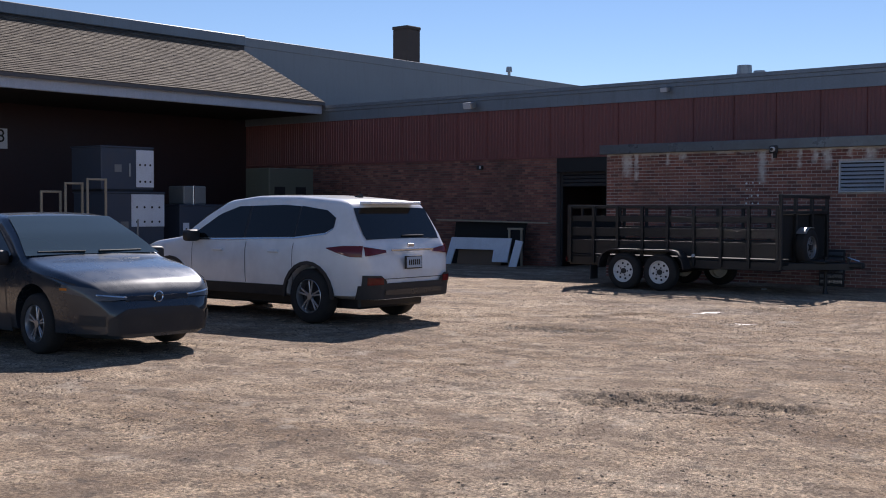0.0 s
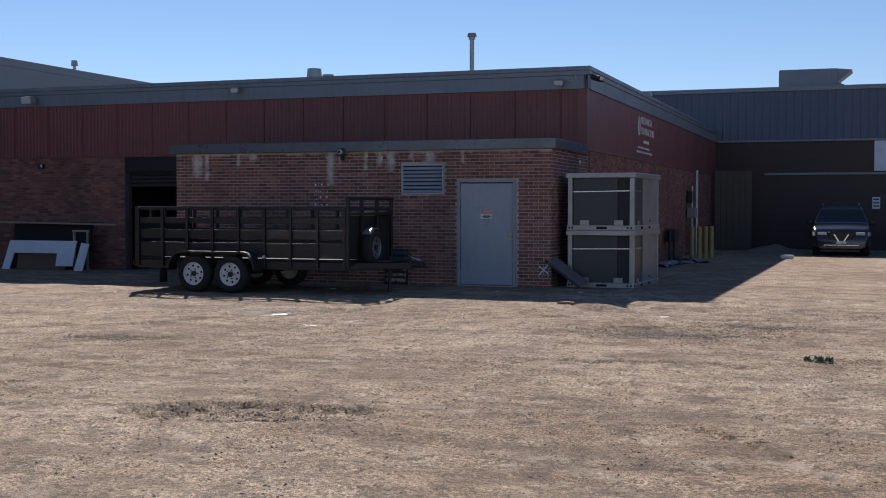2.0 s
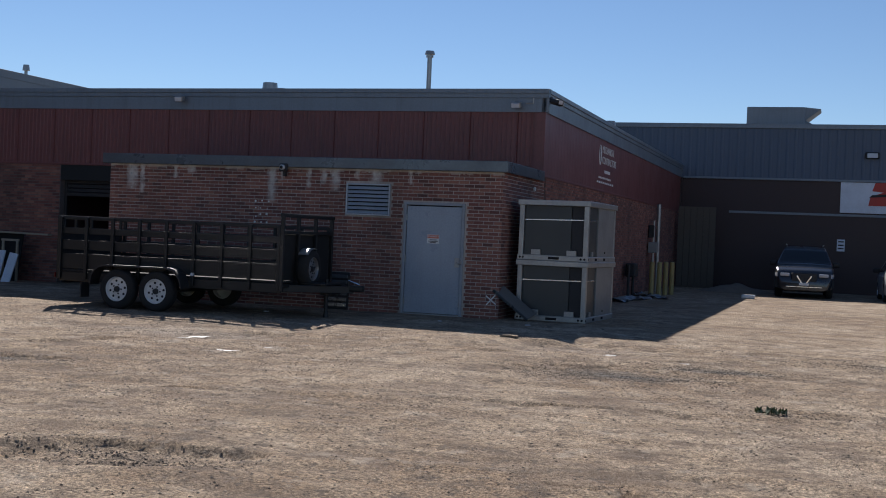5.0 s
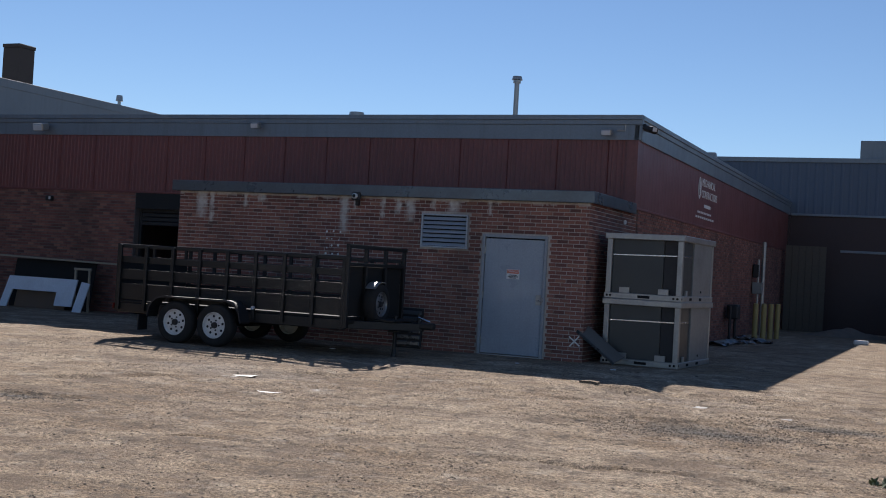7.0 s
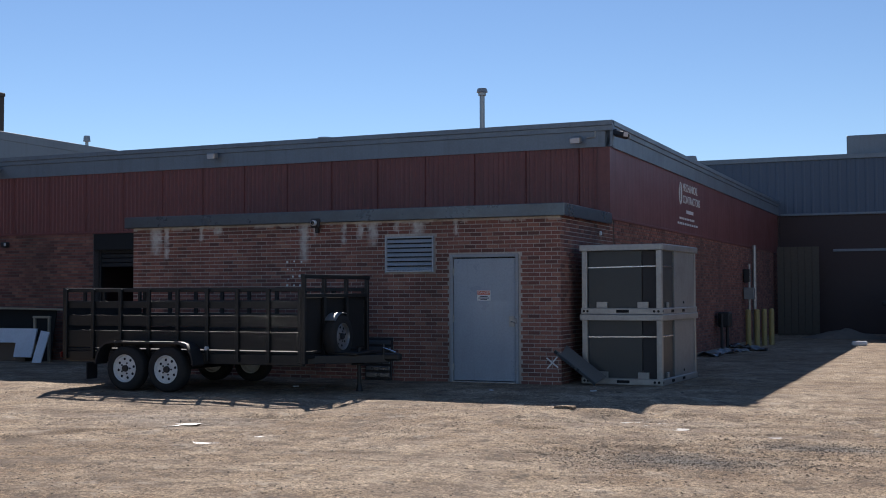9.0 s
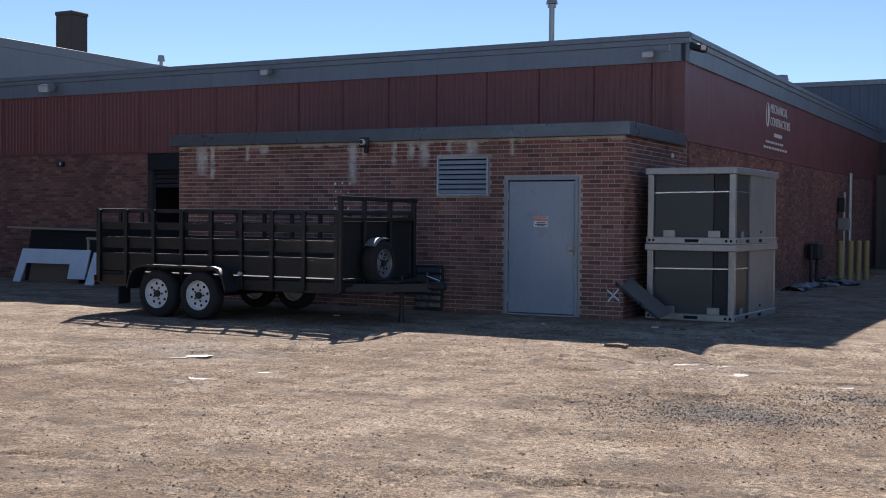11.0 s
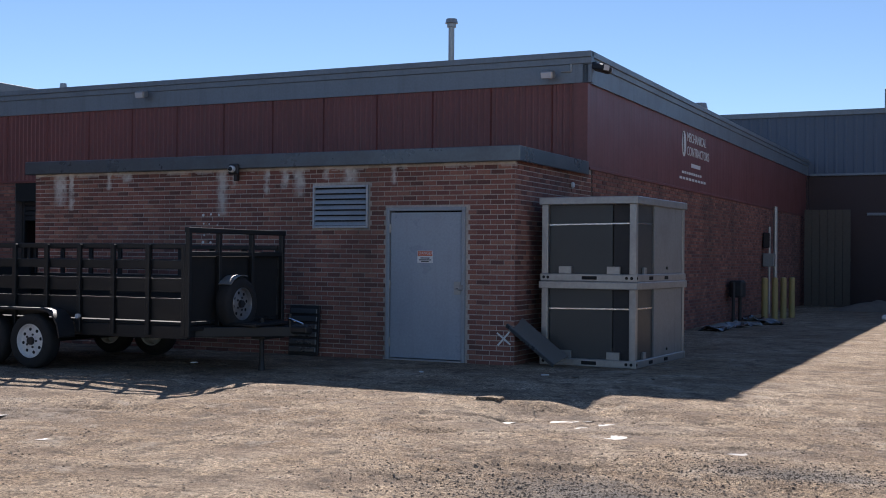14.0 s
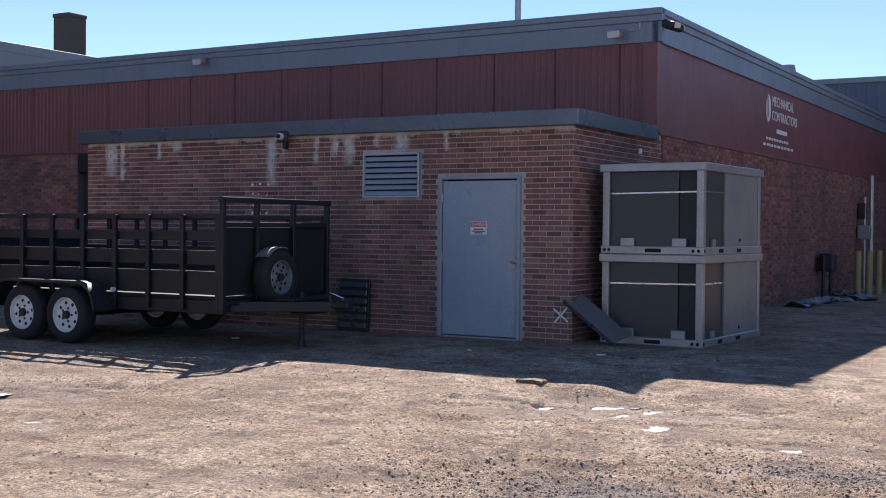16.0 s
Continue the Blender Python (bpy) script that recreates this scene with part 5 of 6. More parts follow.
    part("badge", box((-2.365, -0.06, 1.0), (-2.325, 0.06, 1.05), 0.012, None, 2), CHROME, c)
    part("rear_wiper", box((-2.20, -0.42, 1.13), (-2.175, 0.02, 1.15), 0.006, pose(-0.03, 0, 0.01)), BLACK_TRIM, c)
    part("grille", box((2.30, -0.5, 0.45), (2.40, 0.5, 0.72), 0.03), BLACK_TRIM, c)
    c.matrix_world = keep


SEDAN = [(-2.32, 0.55), (-2.31, 0.78), (-2.27, 0.96), (-2.15, 1.03), (-1.72, 1.08), (-1.0, 1.36), (-0.55, 1.44), (0.0, 1.455), (0.35, 1.42), (0.75, 1.22), (1.10, 1.00), (1.22, 0.965), (1.75, 0.87), (2.1, 0.76), (2.26, 0.62), (2.32, 0.45)]


def sedan(name, m, label, paint, front=True):
    sh = Shape(SEDAN, 0.888, 0.90, 0.20, 0.42, (0.52, 0.95), (0.74, 0.75))
    lo = [(-9, 0.99), (-1.2, 0.98), (0.9, 0.93), (9, 0.92)]
    hi = [(-1.55, 1.04), (-1.0, 1.24), (-0.5, 1.34), (0.05, 1.345), (0.35, 1.27), (0.95, 0.94)]
    panes = [(-1.35, -0.35, lo, hi), (-0.30, 0.88, lo, hi)]
    c, keep = car(name, m, label, sh, paint, 1.35, 0.315, panes,
                  [("windscreen", 0.36, 1.10, 0.02, 0.0, SCREEN_GLASS), ("rear_window", -1.66, -0.98, 0.02, 0.04, CAR_GLASS)], rim_mat=ALLOY, cladding=False)
    mirror_and_handles(c, sh, paint, 0.78, 0.98, (-0.85, 0.25), 0.82)
    for s in (-1, 1):
        part("head_lamp", sh.end_panel(s * 0.36, s * 0.835, [(0, 0.585), (0.4, 0.585), (0.65, 0.58), (0.84, 0.665)], [(0, 0.61), (0.4, 0.62), (0.65, 0.70), (0.84, 0.74)], 1, 0.010, 22), LAMP_SMOKE, c, "clear wraparound head lamp", True)
        part("lamp_strip", sh.end_panel(s * 0.36, s * 0.66, [(0, 0.60), (0.4, 0.605), (0.66, 0.635)], [(0, 0.612), (0.4, 0.618), (0.66, 0.65)], 1, 0.016), CHROME, c, "bright strip in the head lamp", True)
        part("turn_lamp", sh.end_panel(s * 0.815, s * 0.84, [(0, 0.68), (0.9, 0.68)], [(0, 0.70), (0.9, 0.705)], 1, 0.016, 4, 2), LAMP_AMBER, c)
        part("fog_recess", sh.end_panel(s * 0.60, s * 0.76, [(0, 0.30), (0.9, 0.34)], [(0, 0.40), (0.9, 0.44)], 1, 0.010), BLACK_TRIM, c, "", True)
        part("hood_seam", sh.flank(1.15, 2.0, [(1.1, 0.865), (1.7, 0.80), (2.0, 0.735)], [(1.1, 0.873), (1.7, 0.808), (2.0, 0.743)], s, 0.003, 14, 1), BLACK_TRIM, c)
        part("tail_lamp", box((-2.33, min(s * 0.42, s * 0.74), 0.74), (-2.15, max(s * 0.42, s * 0.74), 0.90), 0.03, None, 2), LAMP_RED, c)
        part("wiper", box((1.06, s * 0.30 - 0.3, 1.03), (1.09, s * 0.30 + 0.25, 1.045), 0.005, pose(0, 0, 0, 0, 0, s * 3)), BLACK_TRIM, c)
    g = part("grille", sh.end_panel(-0.58, 0.58, [(0, 0.235), (1, 0.235)], [(0, 0.50), (0.4, 0.49), (0.6, 0.38)], 1, 0.010, 24), BLACK_TRIM, c, "wide dark lower grille", True)
    for k in range(4):
        part("grille_bar", sh.end_panel(-0.50, 0.50, [(0, 0.27 + k * 0.045), (1, 0.27 + k * 0.045)], [(0, 0.282 + k * 0.045), (1, 0.282 + k * 0.045)], 1, 0.018, 18, 1), BLACK_TRIM, g)
    part("upper_grille", sh.end_panel(-0.37, 0.37, [(0, 0.565), (1, 0.585)], [(0, 0.615), (1, 0.615)], 1, 0.009, 18), BLACK_TRIM, c, "", True)
    b = lathe([(0.05, -0.008), (0.06, 0.0), (0.05, 0.008), (0.044, 0.0), (0.05, -0.008)], 20)
    bmesh.ops.transform(b, matrix=pose(2.285, 0, 0.60, 0, 0, 90), verts=b.verts)
    part("badge", b, CHROME, c)
    c.matrix_world = keep
    return c


def far_suv(m):
    top = [(-2.33, 0.55), (-2.3, 1.0), (-2.0, 1.5), (-1.8, 1.65), (-0.8, 1.71), (0.2, 1.67), (0.55, 1.55), (1.1, 1.15), (1.25, 1.08), (1.9, 1.0), (2.15, 0.9), (2.3, 0.72), (2.34, 0.5)]
    sh = Shape(top, 0.92, 1.02, 0.27, 0.40)
    lo = [(-9, 1.10), (9, 1.07)]
    hi = [(-1.95, 1.3), (-1.5, 1.5), (0.1, 1.53), (0.5, 1.4), (0.98, 1.10)]
    c, keep = car("grey_suv", m, "dark grey sport utility car parked in shade before the far wall", sh, GREY_CAR, 1.35, 0.36, [(-1.7, -0.2, lo, hi), (-0.14, 0.92, lo, hi)],
                  [("windscreen", 0.5, 1.14, 0.02, 0.02, CAR_GLASS)])
    mirror_and_handles(c, sh, BLACK_TRIM, 0.82, 1.10, (-0.75, 0.35), 0.93)
    for s in (-1, 1):
        part("head_lamp", sh.flank(1.85, 2.29, [(-9, 0.70), (9, 0.66)], [(-9, 0.84), (9, 0.78)], s, 0.012), LAMP_CLEAR, c)
        part("head_lamp_front", box((2.22, min(s * 0.45, s * 0.74), 0.70), (2.335, max(s * 0.45, s * 0.74), 0.80), 0.025, None, 2), LAMP_CLEAR, c)
        part("grille_chrome", box((2.31, -0.025, 0.50), (2.36, 0.025, 0.84), 0.006, pose(0, s * 0.22, 0.02, s * 32)), CHROME, c)
        part("roof_rail", tube((-1.5, s * 0.60, 1.72), (0.1, s * 0.60, 1.73), 0.018), GALV, c)
    part("grille", box((2.26, -0.4, 0.52), (2.342, 0.4, 0.82), 0.03), BLACK_TRIM, c)
    part("bumper_chrome", box((2.31, -0.55, 0.36), (2.36, 0.55, 0.39), 0.006), CHROME, c)
    part("number_plate", box((2.34, -0.15, 0.42), (2.365, 0.15, 0.50), 0.004), WHITE_PAINT, c)
    c.matrix_world = keep


white_suv(pose(-7.45, -11.2, 0, 0, 0, 182))
sedan("grey_sedan", pose(-7.08, -15.25, 0, 0, 0, -2), "slate grey saloon car parked nose out on the gravel", DARK_CAR)
far_suv(pose(4.15, 20.7, 0, 0, 0, -88))
sedan("white_sedan", pose(7.45, 20.3, 0, 0, 0, 92), "pale saloon car with red tail lamps by the far wall", RED_CAR)


# ---- on the walls and roofs ----
def flood_lamp(m, label="small grey floodlight on the metal roof edge", s=1.0):
    v = thing("flood_lamp", m, label, "lamp", "roof edge lamps")
    part("arm", tube((0, 0.0, 0), (0, -0.12 * s, 0.0), 0.018 * s), GALV, v)
    part("housing", box((-0.10 * s, -0.26 * s, -0.06 * s), (0.10 * s, -0.10 * s, 0.06 * s), 0.02, pose(0, 0, 0, 14)), GALV, v)
    part("lens", box((-0.085 * s, -0.268 * s, -0.05 * s), (0.085 * s, -0.258 * s, 0.045 * s), 0.004, pose(0, 0, 0, 14)), LAMP_CLEAR, v)


flood_lamp(pose(-1.22, MY - 0.04, 4.33))
flood_lamp(pose(-9.2, MY - 0.04, 4.43))
flood_lamp(pose(-15.2, MY - 0.04, 4.38), "pale box floodlight on the metal roof edge", 1.5)
v = thing("conduit", pose(-0.9, MY - 0.03, 4.36), "short bent conduit on the roof edge", "conduit")
part("upright", tube((0, -0.02, -0.02), (0, -0.02, 0.12), 0.015), GALV, v)
part("run", tube((0, -0.02, -0.02), (-0.16, -0.02, -0.02), 0.015), GALV, v)
v = thing("camera_lamp", pose(MX + 0.06, MY - 0.0, 4.42), "black twin-headed security light at the roof corner", "lamp")
part("mount", tube((-0.04, 0, 0), (0.10, -0.02, 0.03), 0.03), BLACK_TRIM, v)
for a in (-25, 40):
    part("head", box((0.08, -0.07, -0.05), (0.34, 0.07, 0.05), 0.03, pose(0, 0, 0, 0, 12, a), 2), BLACK_TRIM, v)
    part("lens", box((0.34, -0.06, -0.04), (0.35, 0.06, 0.04), 0.003, pose(0, 0, 0, 0, 12, a)), LAMP_CLEAR, v)
v = thing("wall_bracket", pose(-1.0, MY - 0.04, 2.98), "small dark box on the red siding above the annex roof", "box")
part("case", box((-0.07, -0.10, -0.05), (0.07, 0.0, 0.05), 0.015), BLACK_TRIM, v)
# Small pale cap of unknown use, not a socket.
v = thing("pale_cap", pose(MX, 2.2, 2.52), "small pale cap on the brick end wall", "cap")
part("cap", box((0.005, -0.03, -0.03), (0.05, 0.03, 0.05), 0.012), WHITE_PAINT, v)

v = thing("vent_pipe", pose(-4.05, 5.14, TOP - 0.06), "tall pale metal vent pipe with rain cap on roof", "pipe")
part("pipe", tube((0, 0, 0), (0, 0, 1.16), 0.055, 16), GALV, v)
part("collar", tube((0, 0, 1.10), (0, 0, 1.16), 0.085, 16), GALV, v)
part("cap", tube((0, 0, 1.17), (0, 0, 1.25), 0.12, 16, 0.10), GALV, v)
part("flashing", tube((0, 0, 0), (0, 0, 0.12), 0.14, 16, 0.06), ROOFING, v)


def roof_vent(m, r, h, label):
    v = thing("roof_vent", m, label, "vent", "roof vents")
    part("stem", tube((0, 0, 0), (0, 0, h * 0.7), r * 0.45, 14), GALV, v)
    part("hood", tube((0, 0, h * 0.6), (0, 0, h), r, 14, r * 0.8), GALV, v)


roof_vent(pose(LEFT - 0.2, 17.6, 6.95), 0.14, 0.55, "round metal vent on the tall building's roof")
roof_vent(pose(-9.3, 8.0, TOP - 0.06), 0.2, 0.74, "low wide metal vent on the flat roof")
roof_vent(pose(-11.7, 12.0, TOP - 0.06), 0.28, 1.44, "low wide metal vent on the flat roof")
roof_vent(pose(-0.9, 11.4, TOP - 0.06), 0.16, 0.30, "small vent at the roof edge")
v = thing("chimney", pose(-40.6, 28.2, 6.9), "square dark brick chimney rising behind the tall wall", "chimney")
part("shaft", box((-0.56, -0.56, 0), (0.56, 0.56, 4.8), 0.03), CHIMNEY_BRICK, v)
part("coping", box((-0.6, -0.6, 4.8), (0.6, 0.6, 5.0), 0.04), CHIMNEY_BRICK, v)
v = thing("roof_unit", pose(1.66, FAR + 0.5, 6.04), "grey rooftop cabinet with a splayed hood on the far roof", "roof unit")
part("cabinet", box((0, 0, 0), (2.15, 1.6, 0.92), 0.02), GREY_BLUE, v)
part("hood", prism([(2.15, 0.92), (2.70, 0.86), (2.15, 0.42)], 0.1, 1.5, "Y"), GREY_BLUE, v)
part("drip_tray", prism([(2.15, 0.42), (2.5, 0.25), (2.15, 0.16)], 0.1, 1.5, "Y"), GREY_BLUE, v)

# painted company sign on the side wall
v = thing("company_sign", pose(MX + 0.014, 8.6, 3.02), "white company lettering fixed to the red side wall", "sign")
bm = lathe([(0.0, 0.0), (0.20, 0.0), (0.20, 0.006), (0.0, 0.006)], 24)
bmesh.ops.transform(bm, matrix=pose(0.0, 0.36, 0.74, 0, 0, 90) @ Matrix.Diagonal((0.85, 1, 1.3, 1)), verts=bm.verts)
part("emblem", bm, WHITE_PAINT, v)
part("emblem_stroke", box((0.004, 0.33, 0.54), (0.009, 0.37, 0.94), 0, pose(0, 0, 0, 4)), SHADE_RED, v)
lettering("line_one", "MECHANICAL", 0.265, pose(0, 0.6, 0.76, 90, 0, 90), WHITE_PAINT, v)
lettering("line_two", "CONTRACTORS", 0.265, pose(0, 0.6, 0.48, 90, 0, 90), WHITE_PAINT, v)
part("small_line", box((0, 0.95, 0.30), (0.004, 1.75, 0.38)), WHITE_PAINT, v)
for z, a, b in ((0.14, 0.2, 1.9), (0.02, 0.0, 2.3)):
    n = 9
    for k in range(n):
        w = (b - a) / n
        part("small_line", box((0, a + k * w, z), (0.004, a + k * w + w * 0.75, z + 0.05)), WHITE_PAINT, v)

# far wall: banner, notice and lamp
v = thing("banner", pose(5.2, FAR - 0.03, 3.0), "white banner with a slanted red shape on the far wall", "banner")
part("board", box((0, -0.03, 0), (3.6, 0.0, 1.13), 0.004), WHITE_BOARD, v)
part("red_shape", prism([(0.98, 0.28), (3.2, 0.28), (3.3, 1.13), (1.2, 1.13), (1.1, 0.82), (1.5, 0.78), (1.05, 0.62)], -0.038, -0.031, "Y"), SIGN_RED, v)
part("dark_band", prism([(1.0, 0.58), (3.2, 0.74), (3.2, 0.84), (1.1, 0.68)], -0.044, -0.039, "Y"), BLACK_INK, v)
v = thing("notice", pose(5.15, FAR - 0.02, 1.57), "small white notice with dark lines on the far wall", "sign")
part("plate", box((0, -0.02, 0), (0.28, 0.0, 0.44), 0.003), WHITE_BOARD, v)
for z in (0.08, 0.2, 0.33):
    part("notice_line", box((0.04, -0.024, z), (0.24, -0.0205, z + 0.05)), BLACK_INK, v)
v = thing("wall_pack", pose(6.25, FAR - 0.08, 5.0), "black wall lamp with a pale lens on the metal band", "lamp")
part("case", box((-0.25, -0.14, 0), (0.25, 0.0, 0.24), 0.03), BLACK_TRIM, v)
part("lens", box((-0.18, -0.15, 0.03), (0.18, -0.138, 0.2), 0.006), LAMP_CLEAR, v)

# passage: bollards, meter post, boards
for x, y in ((0.0, 14.25), (0.16, 14.7), (0.28, 15.2), (0.40, 15.7)):
    v = thing("bollard", pose(x, y, 0), "faded yellow steel bollard standing by the side wall", "bollard", "bollards")
    bm = tube((0, 0, -0.05), (0, 0, 0.98), 0.075, 16)
    bmesh.ops.create_uvsphere(bm, u_segments=16, v_segments=8, radius=0.075, matrix=pose(0, 0, 0.975) @ Matrix.Diagonal((1, 1, 0.5, 1)))
    part("post", bm, YELLOW, v, "", True)
v = thing("service_post", pose(MX + 0.2, 17.4, 0), "pale conduit post with meter boxes by the side wall", "post")
part("pole", tube((0.1, 0.3, 0), (0.1, 0.3, 2.85), 0.06), GALV, v)
part("conduit", tube((0.0, 0, 0), (0.0, 0, 2.3), 0.035), GALV, v)
part("meter_box", box((-0.16, -0.1, 1.25), (0.14, 0.15, 1.6), 0.02), PALE_PANEL, v)
part("fuse_box", box((-0.16, -0.05, 1.75), (0.02, 0.2, 2.15), 0.02), BLACK_TRIM, v)
v = thing("board_screen", pose(-0.3, 23.6, 0), "tall weathered board screen at the end of the passage", "screen")
for k in range(6):
    part("board", box((k * 0.23 - 0.2, 0, 0), (k * 0.23 + 0.02, 0.05, 3.0), 0.006), PLYWOOD, v)
part("cross_rail", box((-0.2, 0.05, 1.4), (1.18, 0.09, 1.5), 0.004), PLYWOOD, v)
rnd = random.Random(8)
for k in range(7):
    x, y = 0.0 + rnd.uniform(-0.25, 0.6), 9.2 + k * 0.75
    v = thing("plastic_sheet", pose(x, y, 0, 0, 0, rnd.uniform(0, 180)), "crumpled pale plastic sheet lying on the ground by the wall", "sheet", "ground litter")
    bm = bmesh.new()
    bmesh.ops.create_grid(bm, x_segments=10, y_segments=10, size=0.26)
    for q in bm.verts:
        q.co.z = 0.05 + 0.11 * noise.noise((q.co.x * 5 + k, q.co.y * 5, k))
        q.co.x *= rnd.uniform(0.9, 1.1)
    bmesh.ops.solidify(bm, geom=bm.faces[:], thickness=0.012)
    part("sheet", bm, PALE_PANEL if k % 2 else ANNEX_TRIM, v)
v = thing("gas_meter", pose(MX + 0.2, 12.9, 0), "dark meter set with bent pipes against the brick wall", "meter")
part("riser", tube((0, 0, 0), (0, 0, 0.9), 0.04), BLACK_TRIM, v)
part("riser", tube((0.05, 0.5, 0), (0.05, 0.5, 0.7), 0.04), BLACK_TRIM, v)
part("case", box((-0.12, 0.05, 0.55), (0.2, 0.45, 0.95), 0.05, None, 2), BLACK_TRIM, v)
v = thing("drain_cover", pose(2.7, 15.9, 0.0), "pale concrete block lying at the shadow's edge", "block")
part("block", box((-0.2, -0.15, 0.0), (0.2, 0.15, 0.12), 0.03), WHITE_PAINT, v)
v = thing("sand_mound", pose(1.9, 21.0, 0.0), "low mound of pale sand by the far wall", "mound")
bm = bmesh.new()
bmesh.ops.create_grid(bm, x_segments=20, y_segments=12, size=1.0)
for q in bm.verts:
    r = math.hypot(q.co.x, q.co.y)
    q.co = Vector((q.co.x * 1.4, q.co.y * 0.8, max(-0.03, 0.32 * (1 - r * 1.05)) + 0.05 * noise.noise(q.co * 4)))
part("mound", bm, STONE, v, "", True)


# ---- left side: loading shed and clutter ----
def slate_unit(m, w, d, h, label, plate, rows, cols):
    u = thing("air_unit", m, label, "air unit", "units in the shed")
    part("case", box((0, 0, 0.06), (d, w, h), 0.012), UNIT_BLUE, u)
    part("skid", box((-0.02, 0.02, 0), (d + 0.02, w - 0.02, 0.06), 0.008), BLACK_TRIM, u)
    part("lid", box((-0.02, -0.02, h), (d + 0.02, w + 0.02, h + 0.04), 0.008), UNIT_BLUE, u)
    y0, y1, z0, z1 = plate
    p = part("white_panel", box((d + 0.001, y0, z0), (d + 0.02, y1, z1), 0.005), WHITE_BOARD, u, "white panel with rows of dark holes")
    for r in range(rows):
        for c in range(cols):
            y, z = y0 + (c + 0.7) * (y1 - y0) / (cols + 0.4), z0 + (0.15 + r * 0.45) * (z1 - z0)
            part("hole", tube((d + 0.018, y, z), (d + 0.024, y, z), 0.03, 10), BLACK_INK, p)
    part("label_plate", box((d + 0.001, w * 0.25, h * 0.45), (d + 0.008, w * 0.38, h * 0.62)), PALE_PANEL, u)
    part("latch", box((d + 0.001, w * 0.52, h * 0.35), (d + 0.03, w * 0.55, h * 0.65), 0.006), GALV, u)


slate_unit(pose(-21.4, -5.75, 0.0), 1.75, 1.4, 1.86, "slate blue air unit, white pierced panel, on shed floor", (0.75, 1.75, 1.02, 1.84), 2, 4)
slate_unit(pose(-21.4, -5.8, 1.90), 1.55, 1.3, 1.10, "slate blue air unit, white pierced panel, stacked on another", (1.02, 1.55, 0.12, 1.06), 2, 3)
slate_unit(pose(-21.6, -3.2, 0.0), 1.6, 1.2, 1.55, "slate blue air unit in the shade of the shed", (0.1, 0.3, 0.9, 1.1), 1, 1)
v = thing("glass_crate", pose(-21.3, -2.9, 1.59), "pale wrapped crate on top of an air unit", "crate")
part("crate", box((0, 0, 0), (0.7, 0.75, 0.5), 0.03), PALE_PANEL, v)
part("crate_band", box((-0.01, 0.3, -0.0), (0.71, 0.36, 0.51), 0.01), STRAP, v)
v = thing("olive_unit", pose(-20.2, -0.6, 0), "olive metal cabinet standing at the shed corner", "cabinet")
part("case", box((-0.6, 0, 0.05), (0.4, 1.7, 2.62), 0.015), GREEN_BOX, v)
part("vent_hole", box((0.395, 0.2, 1.88), (0.41, 0.6, 2.1), 0.01), DARK_HOLE, v)
part("vent_hole", box((0.395, 1.0, 1.88), (0.41, 1.4, 2.1), 0.01), DARK_HOLE, v)
part("skid", box((-0.58, 0.05, 0), (0.38, 1.65, 0.05), 0.005), BLACK_TRIM, v)


def rail_frame(m, w, h, label):
    v = thing("rail_frame", m, label, "frame", "yellowed frames")
    for y in (0, w):
        part("upright", box((0, y, 0), (0.05, y + 0.05, h), 0.006), WOOD, v)
    for z in (h - 0.05, h * 0.55):
        part("cross_bar", box((0, 0.05, z), (0.05, w, z + 0.05), 0.006), WOOD, v)


rail_frame(pose(-19.3, -6.75, 0), 0.5, 2.2, "tall pale timber frame standing in front of the air units")
rail_frame(pose(-19.6, -7.15, 0), 0.45, 2.1, "pale timber frame standing beside a taller one")
rail_frame(pose(-19.9, -7.6, 0), 0.5, 1.9, "low pale timber frame standing in the shed")
v = thing("number_sign", pose(LEFT + 0.16, -6.35, 3.1), "white board with a dark bay number on the shed wall", "sign")
part("board", box((0, 0, 0), (0.02, 0.75, 0.55), 0.004), WHITE_BOARD, v)
lettering("number", "8", 0.5, pose(0.025, 0.42, 0.08, 90, 0, 90), BLACK_INK, v)

# white panel leaning on the front wall
v = thing("cutout_board", pose(-15.52, 1.9, 0), "white cut-out panel leaning against dark boards by the wall", "panel")
lean = pose(0, 0, 0, -14)
bm = prism([(0, 0), (0.22, 0), (0.30, 0.48), (1.62, 0.48), (1.62, 0.12), (2.12, 0.12), (2.15, 0.84), (0.12, 0.84)], 0, 0.03, "Y")
bmesh.ops.transform(bm, matrix=lean @ Matrix.Diagonal((1, 1, 0.89, 1)), verts=bm.verts)
part("panel", bm, WHITE_BOARD, v)
v = thing("white_strip", pose(-13.22, 1.75, 0), "narrow white strip leaning beside the cut-out panel", "panel")
part("strip", box((0, 0, 0), (0.24, 0.03, 0.72), 0.005, pose(0, 0, 0, -14, 8)), WHITE_BOARD, v)
v = thing("brown_board", pose(-15.2, 2.05, 0), "brown board leaning behind the white panel", "board")
part("board", box((0, 0, 0), (1.5, 0.02, 0.62), 0.004, pose(0, 0, 0, -12)), CARDBOARD, v)
v = thing("dark_board", pose(-15.6, 2.3, 0), "large dark board leaning against the wall", "board")
part("board", box((0, 0, 0), (2.4, 0.03, 1.15), 0.006, pose(0, 0, 0, -10)), DARK_WOOD, v)
v = thing("plank", pose(-16.2, 2.35, 1.17), "long thin plank resting on the leaning boards", "plank")
part("plank", box((0, 0, 0), (3.8, 0.16, 0.04), 0.006, pose(0, 0, 0, 0, 0.9, 0)), WOOD, v)
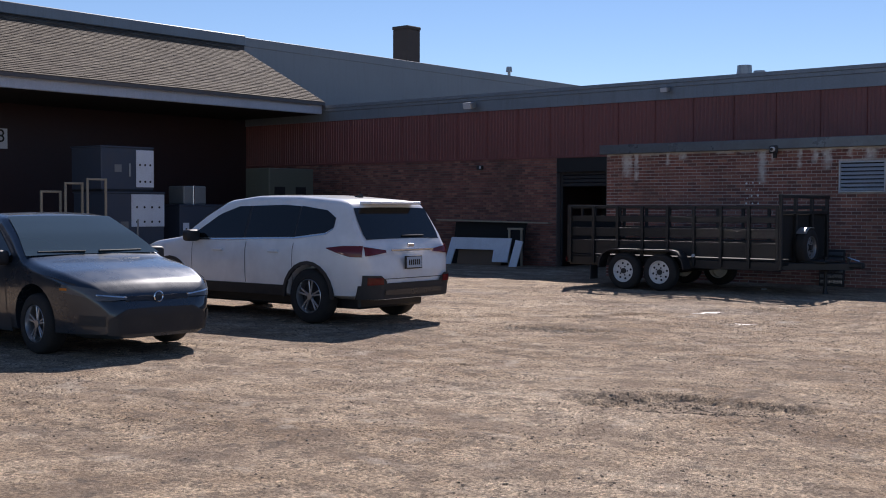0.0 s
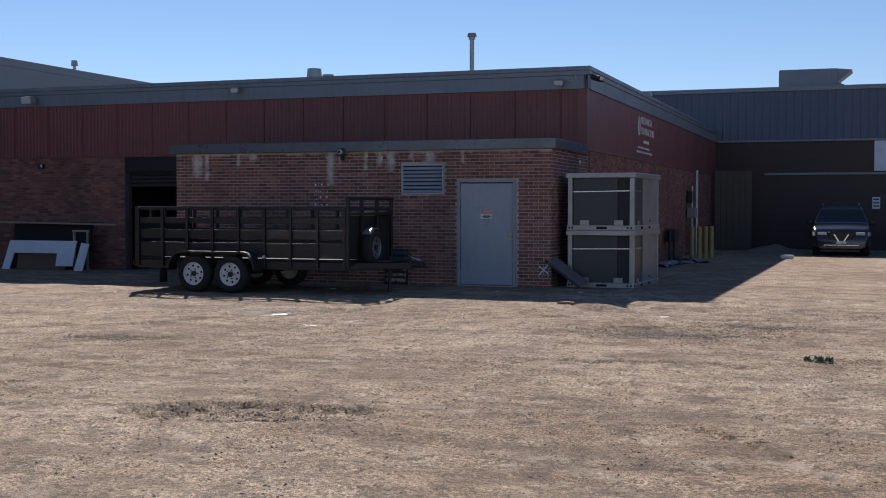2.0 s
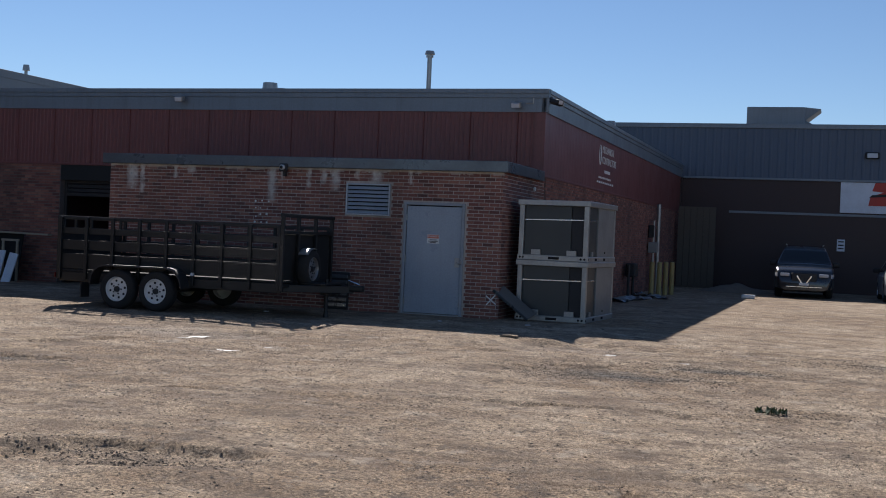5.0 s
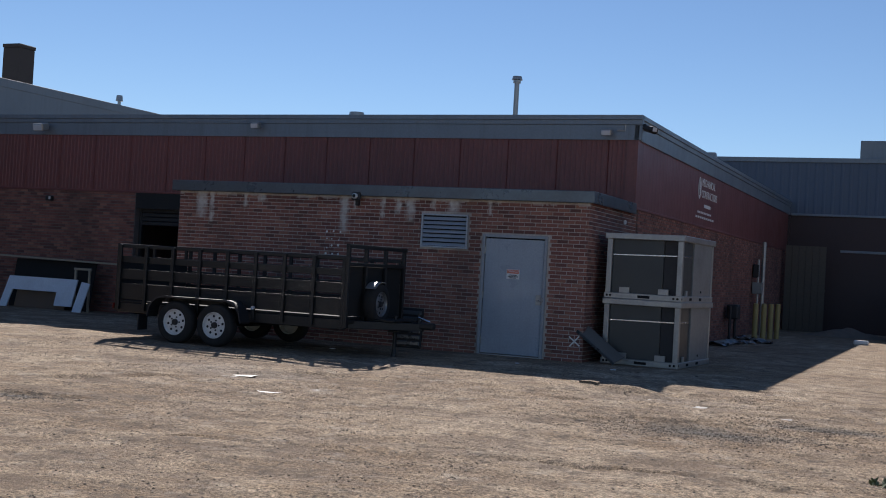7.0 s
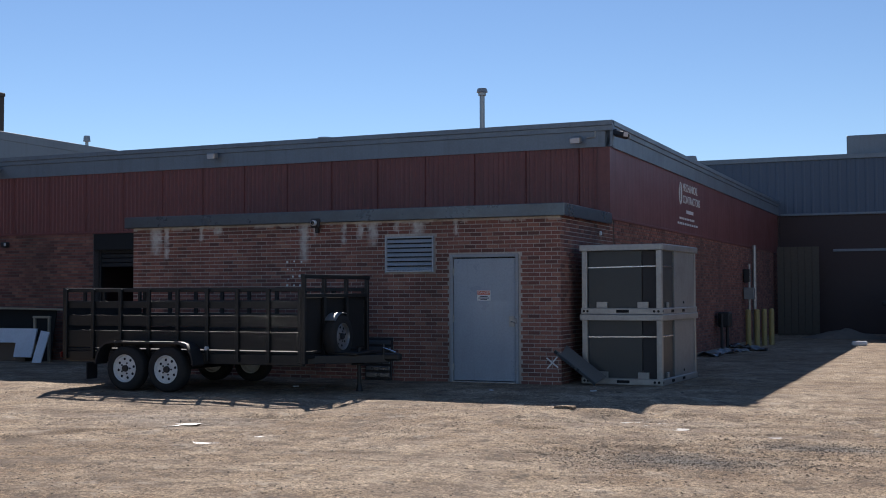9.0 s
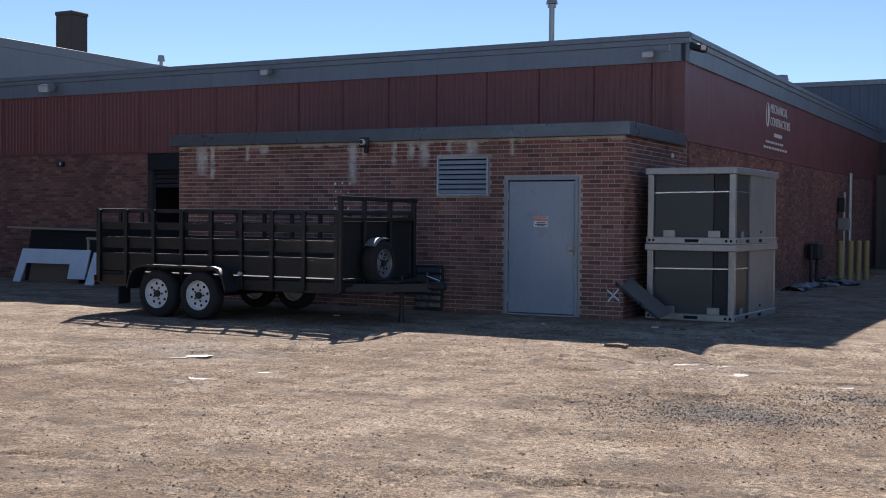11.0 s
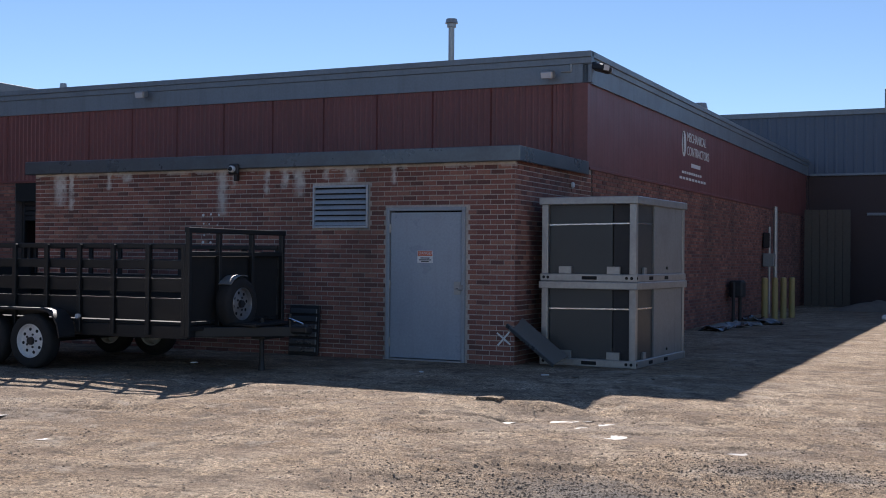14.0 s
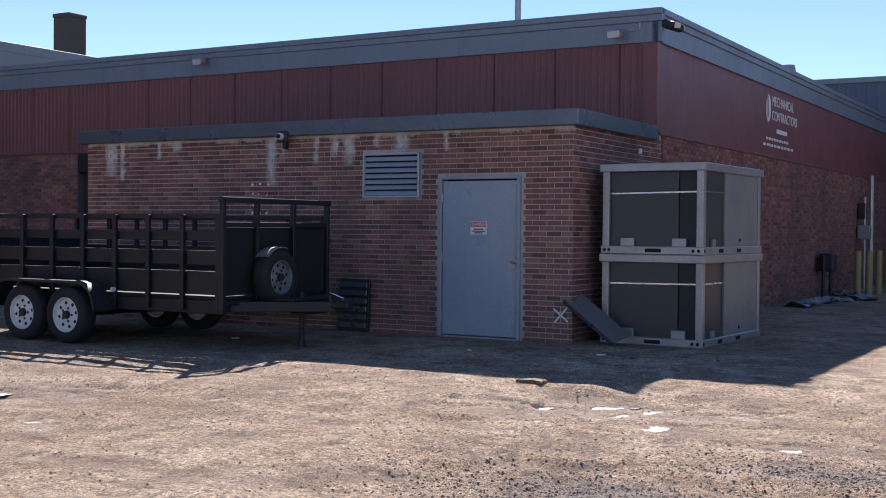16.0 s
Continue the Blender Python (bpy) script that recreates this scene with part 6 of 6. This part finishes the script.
v = thing("step_frame", pose(-13.5, 2.1, 0), "small timber frame beside the white panel", "frame")
for x in (0, 0.4):
    part("leg", box((x, 0, 0), (x + 0.05, 0.05, 0.95), 0.005), WOOD, v)
part("cross_bar", box((-0.02, 0.0, 0.95), (0.47, 0.05, 1.0), 0.005), WOOD, v)
v = thing("bulkhead_lamp", pose(-15.0, MY - 0.01, 2.62), "small lamp on the brick front wall", "lamp")
part("case", box((-0.08, -0.14, -0.06), (0.08, 0.0, 0.06), 0.025, None, 2), BLACK_TRIM, v)
part("lens", box((0.03, -0.155, -0.03), (0.09, -0.13, 0.04), 0.01), LAMP_CLEAR, v)

# weed and litter on the yard
rnd = random.Random(21)
v = thing("weed", pose(4.75, -9.74, ground_height(4.75, -9.74)), "low green weed growing through the gravel", "weed")
bm = bmesh.new()
for k in range(45):
    a, r = rnd.uniform(0, 6.28), rnd.uniform(0.02, 0.16)
    q = pose(r * math.cos(a), r * math.sin(a) * 0.6, 0.01, rnd.uniform(-35, 35), rnd.uniform(-50, 10), rnd.uniform(0, 360))
    vs = [bm.verts.new(q @ Vector(c)) for c in ((0, -0.008, 0), (0.035, -0.016, 0.012), (0.075, 0, 0.02), (0.035, 0.016, 0.012))]
    bm.faces.new(vs)
part("leaves", bm, LEAF, v)
for k in range(9):
    x, y = rnd.uniform(-4.5, 2.2), rnd.uniform(-2.6, -0.4)
    v = thing("litter_scrap", pose(x, y, 0.005, 0, 0, rnd.uniform(0, 180)), "small pale scrap lying on the shaded ground", "litter", "litter scraps")
    part("scrap", box((-0.05, -0.02, 0), (0.05, 0.02, 0.015), 0.005), WHITE_PAINT if k % 3 == 0 else STONE, v)
v = thing("asphalt_lip", pose(0.42, -3.72, ground_height(0.5, -3.6)), "broken raised edge of old asphalt", "asphalt slab")
bm = prism([(0, 0), (0.17, 0.06), (0.26, 0.0), (0.25, 0.17), (0.1, 0.2), (0.03, 0.12)], -0.02, 0.03, "Z", 0.008)
part("slab", bm, GROUND, v)


lay_bricks()
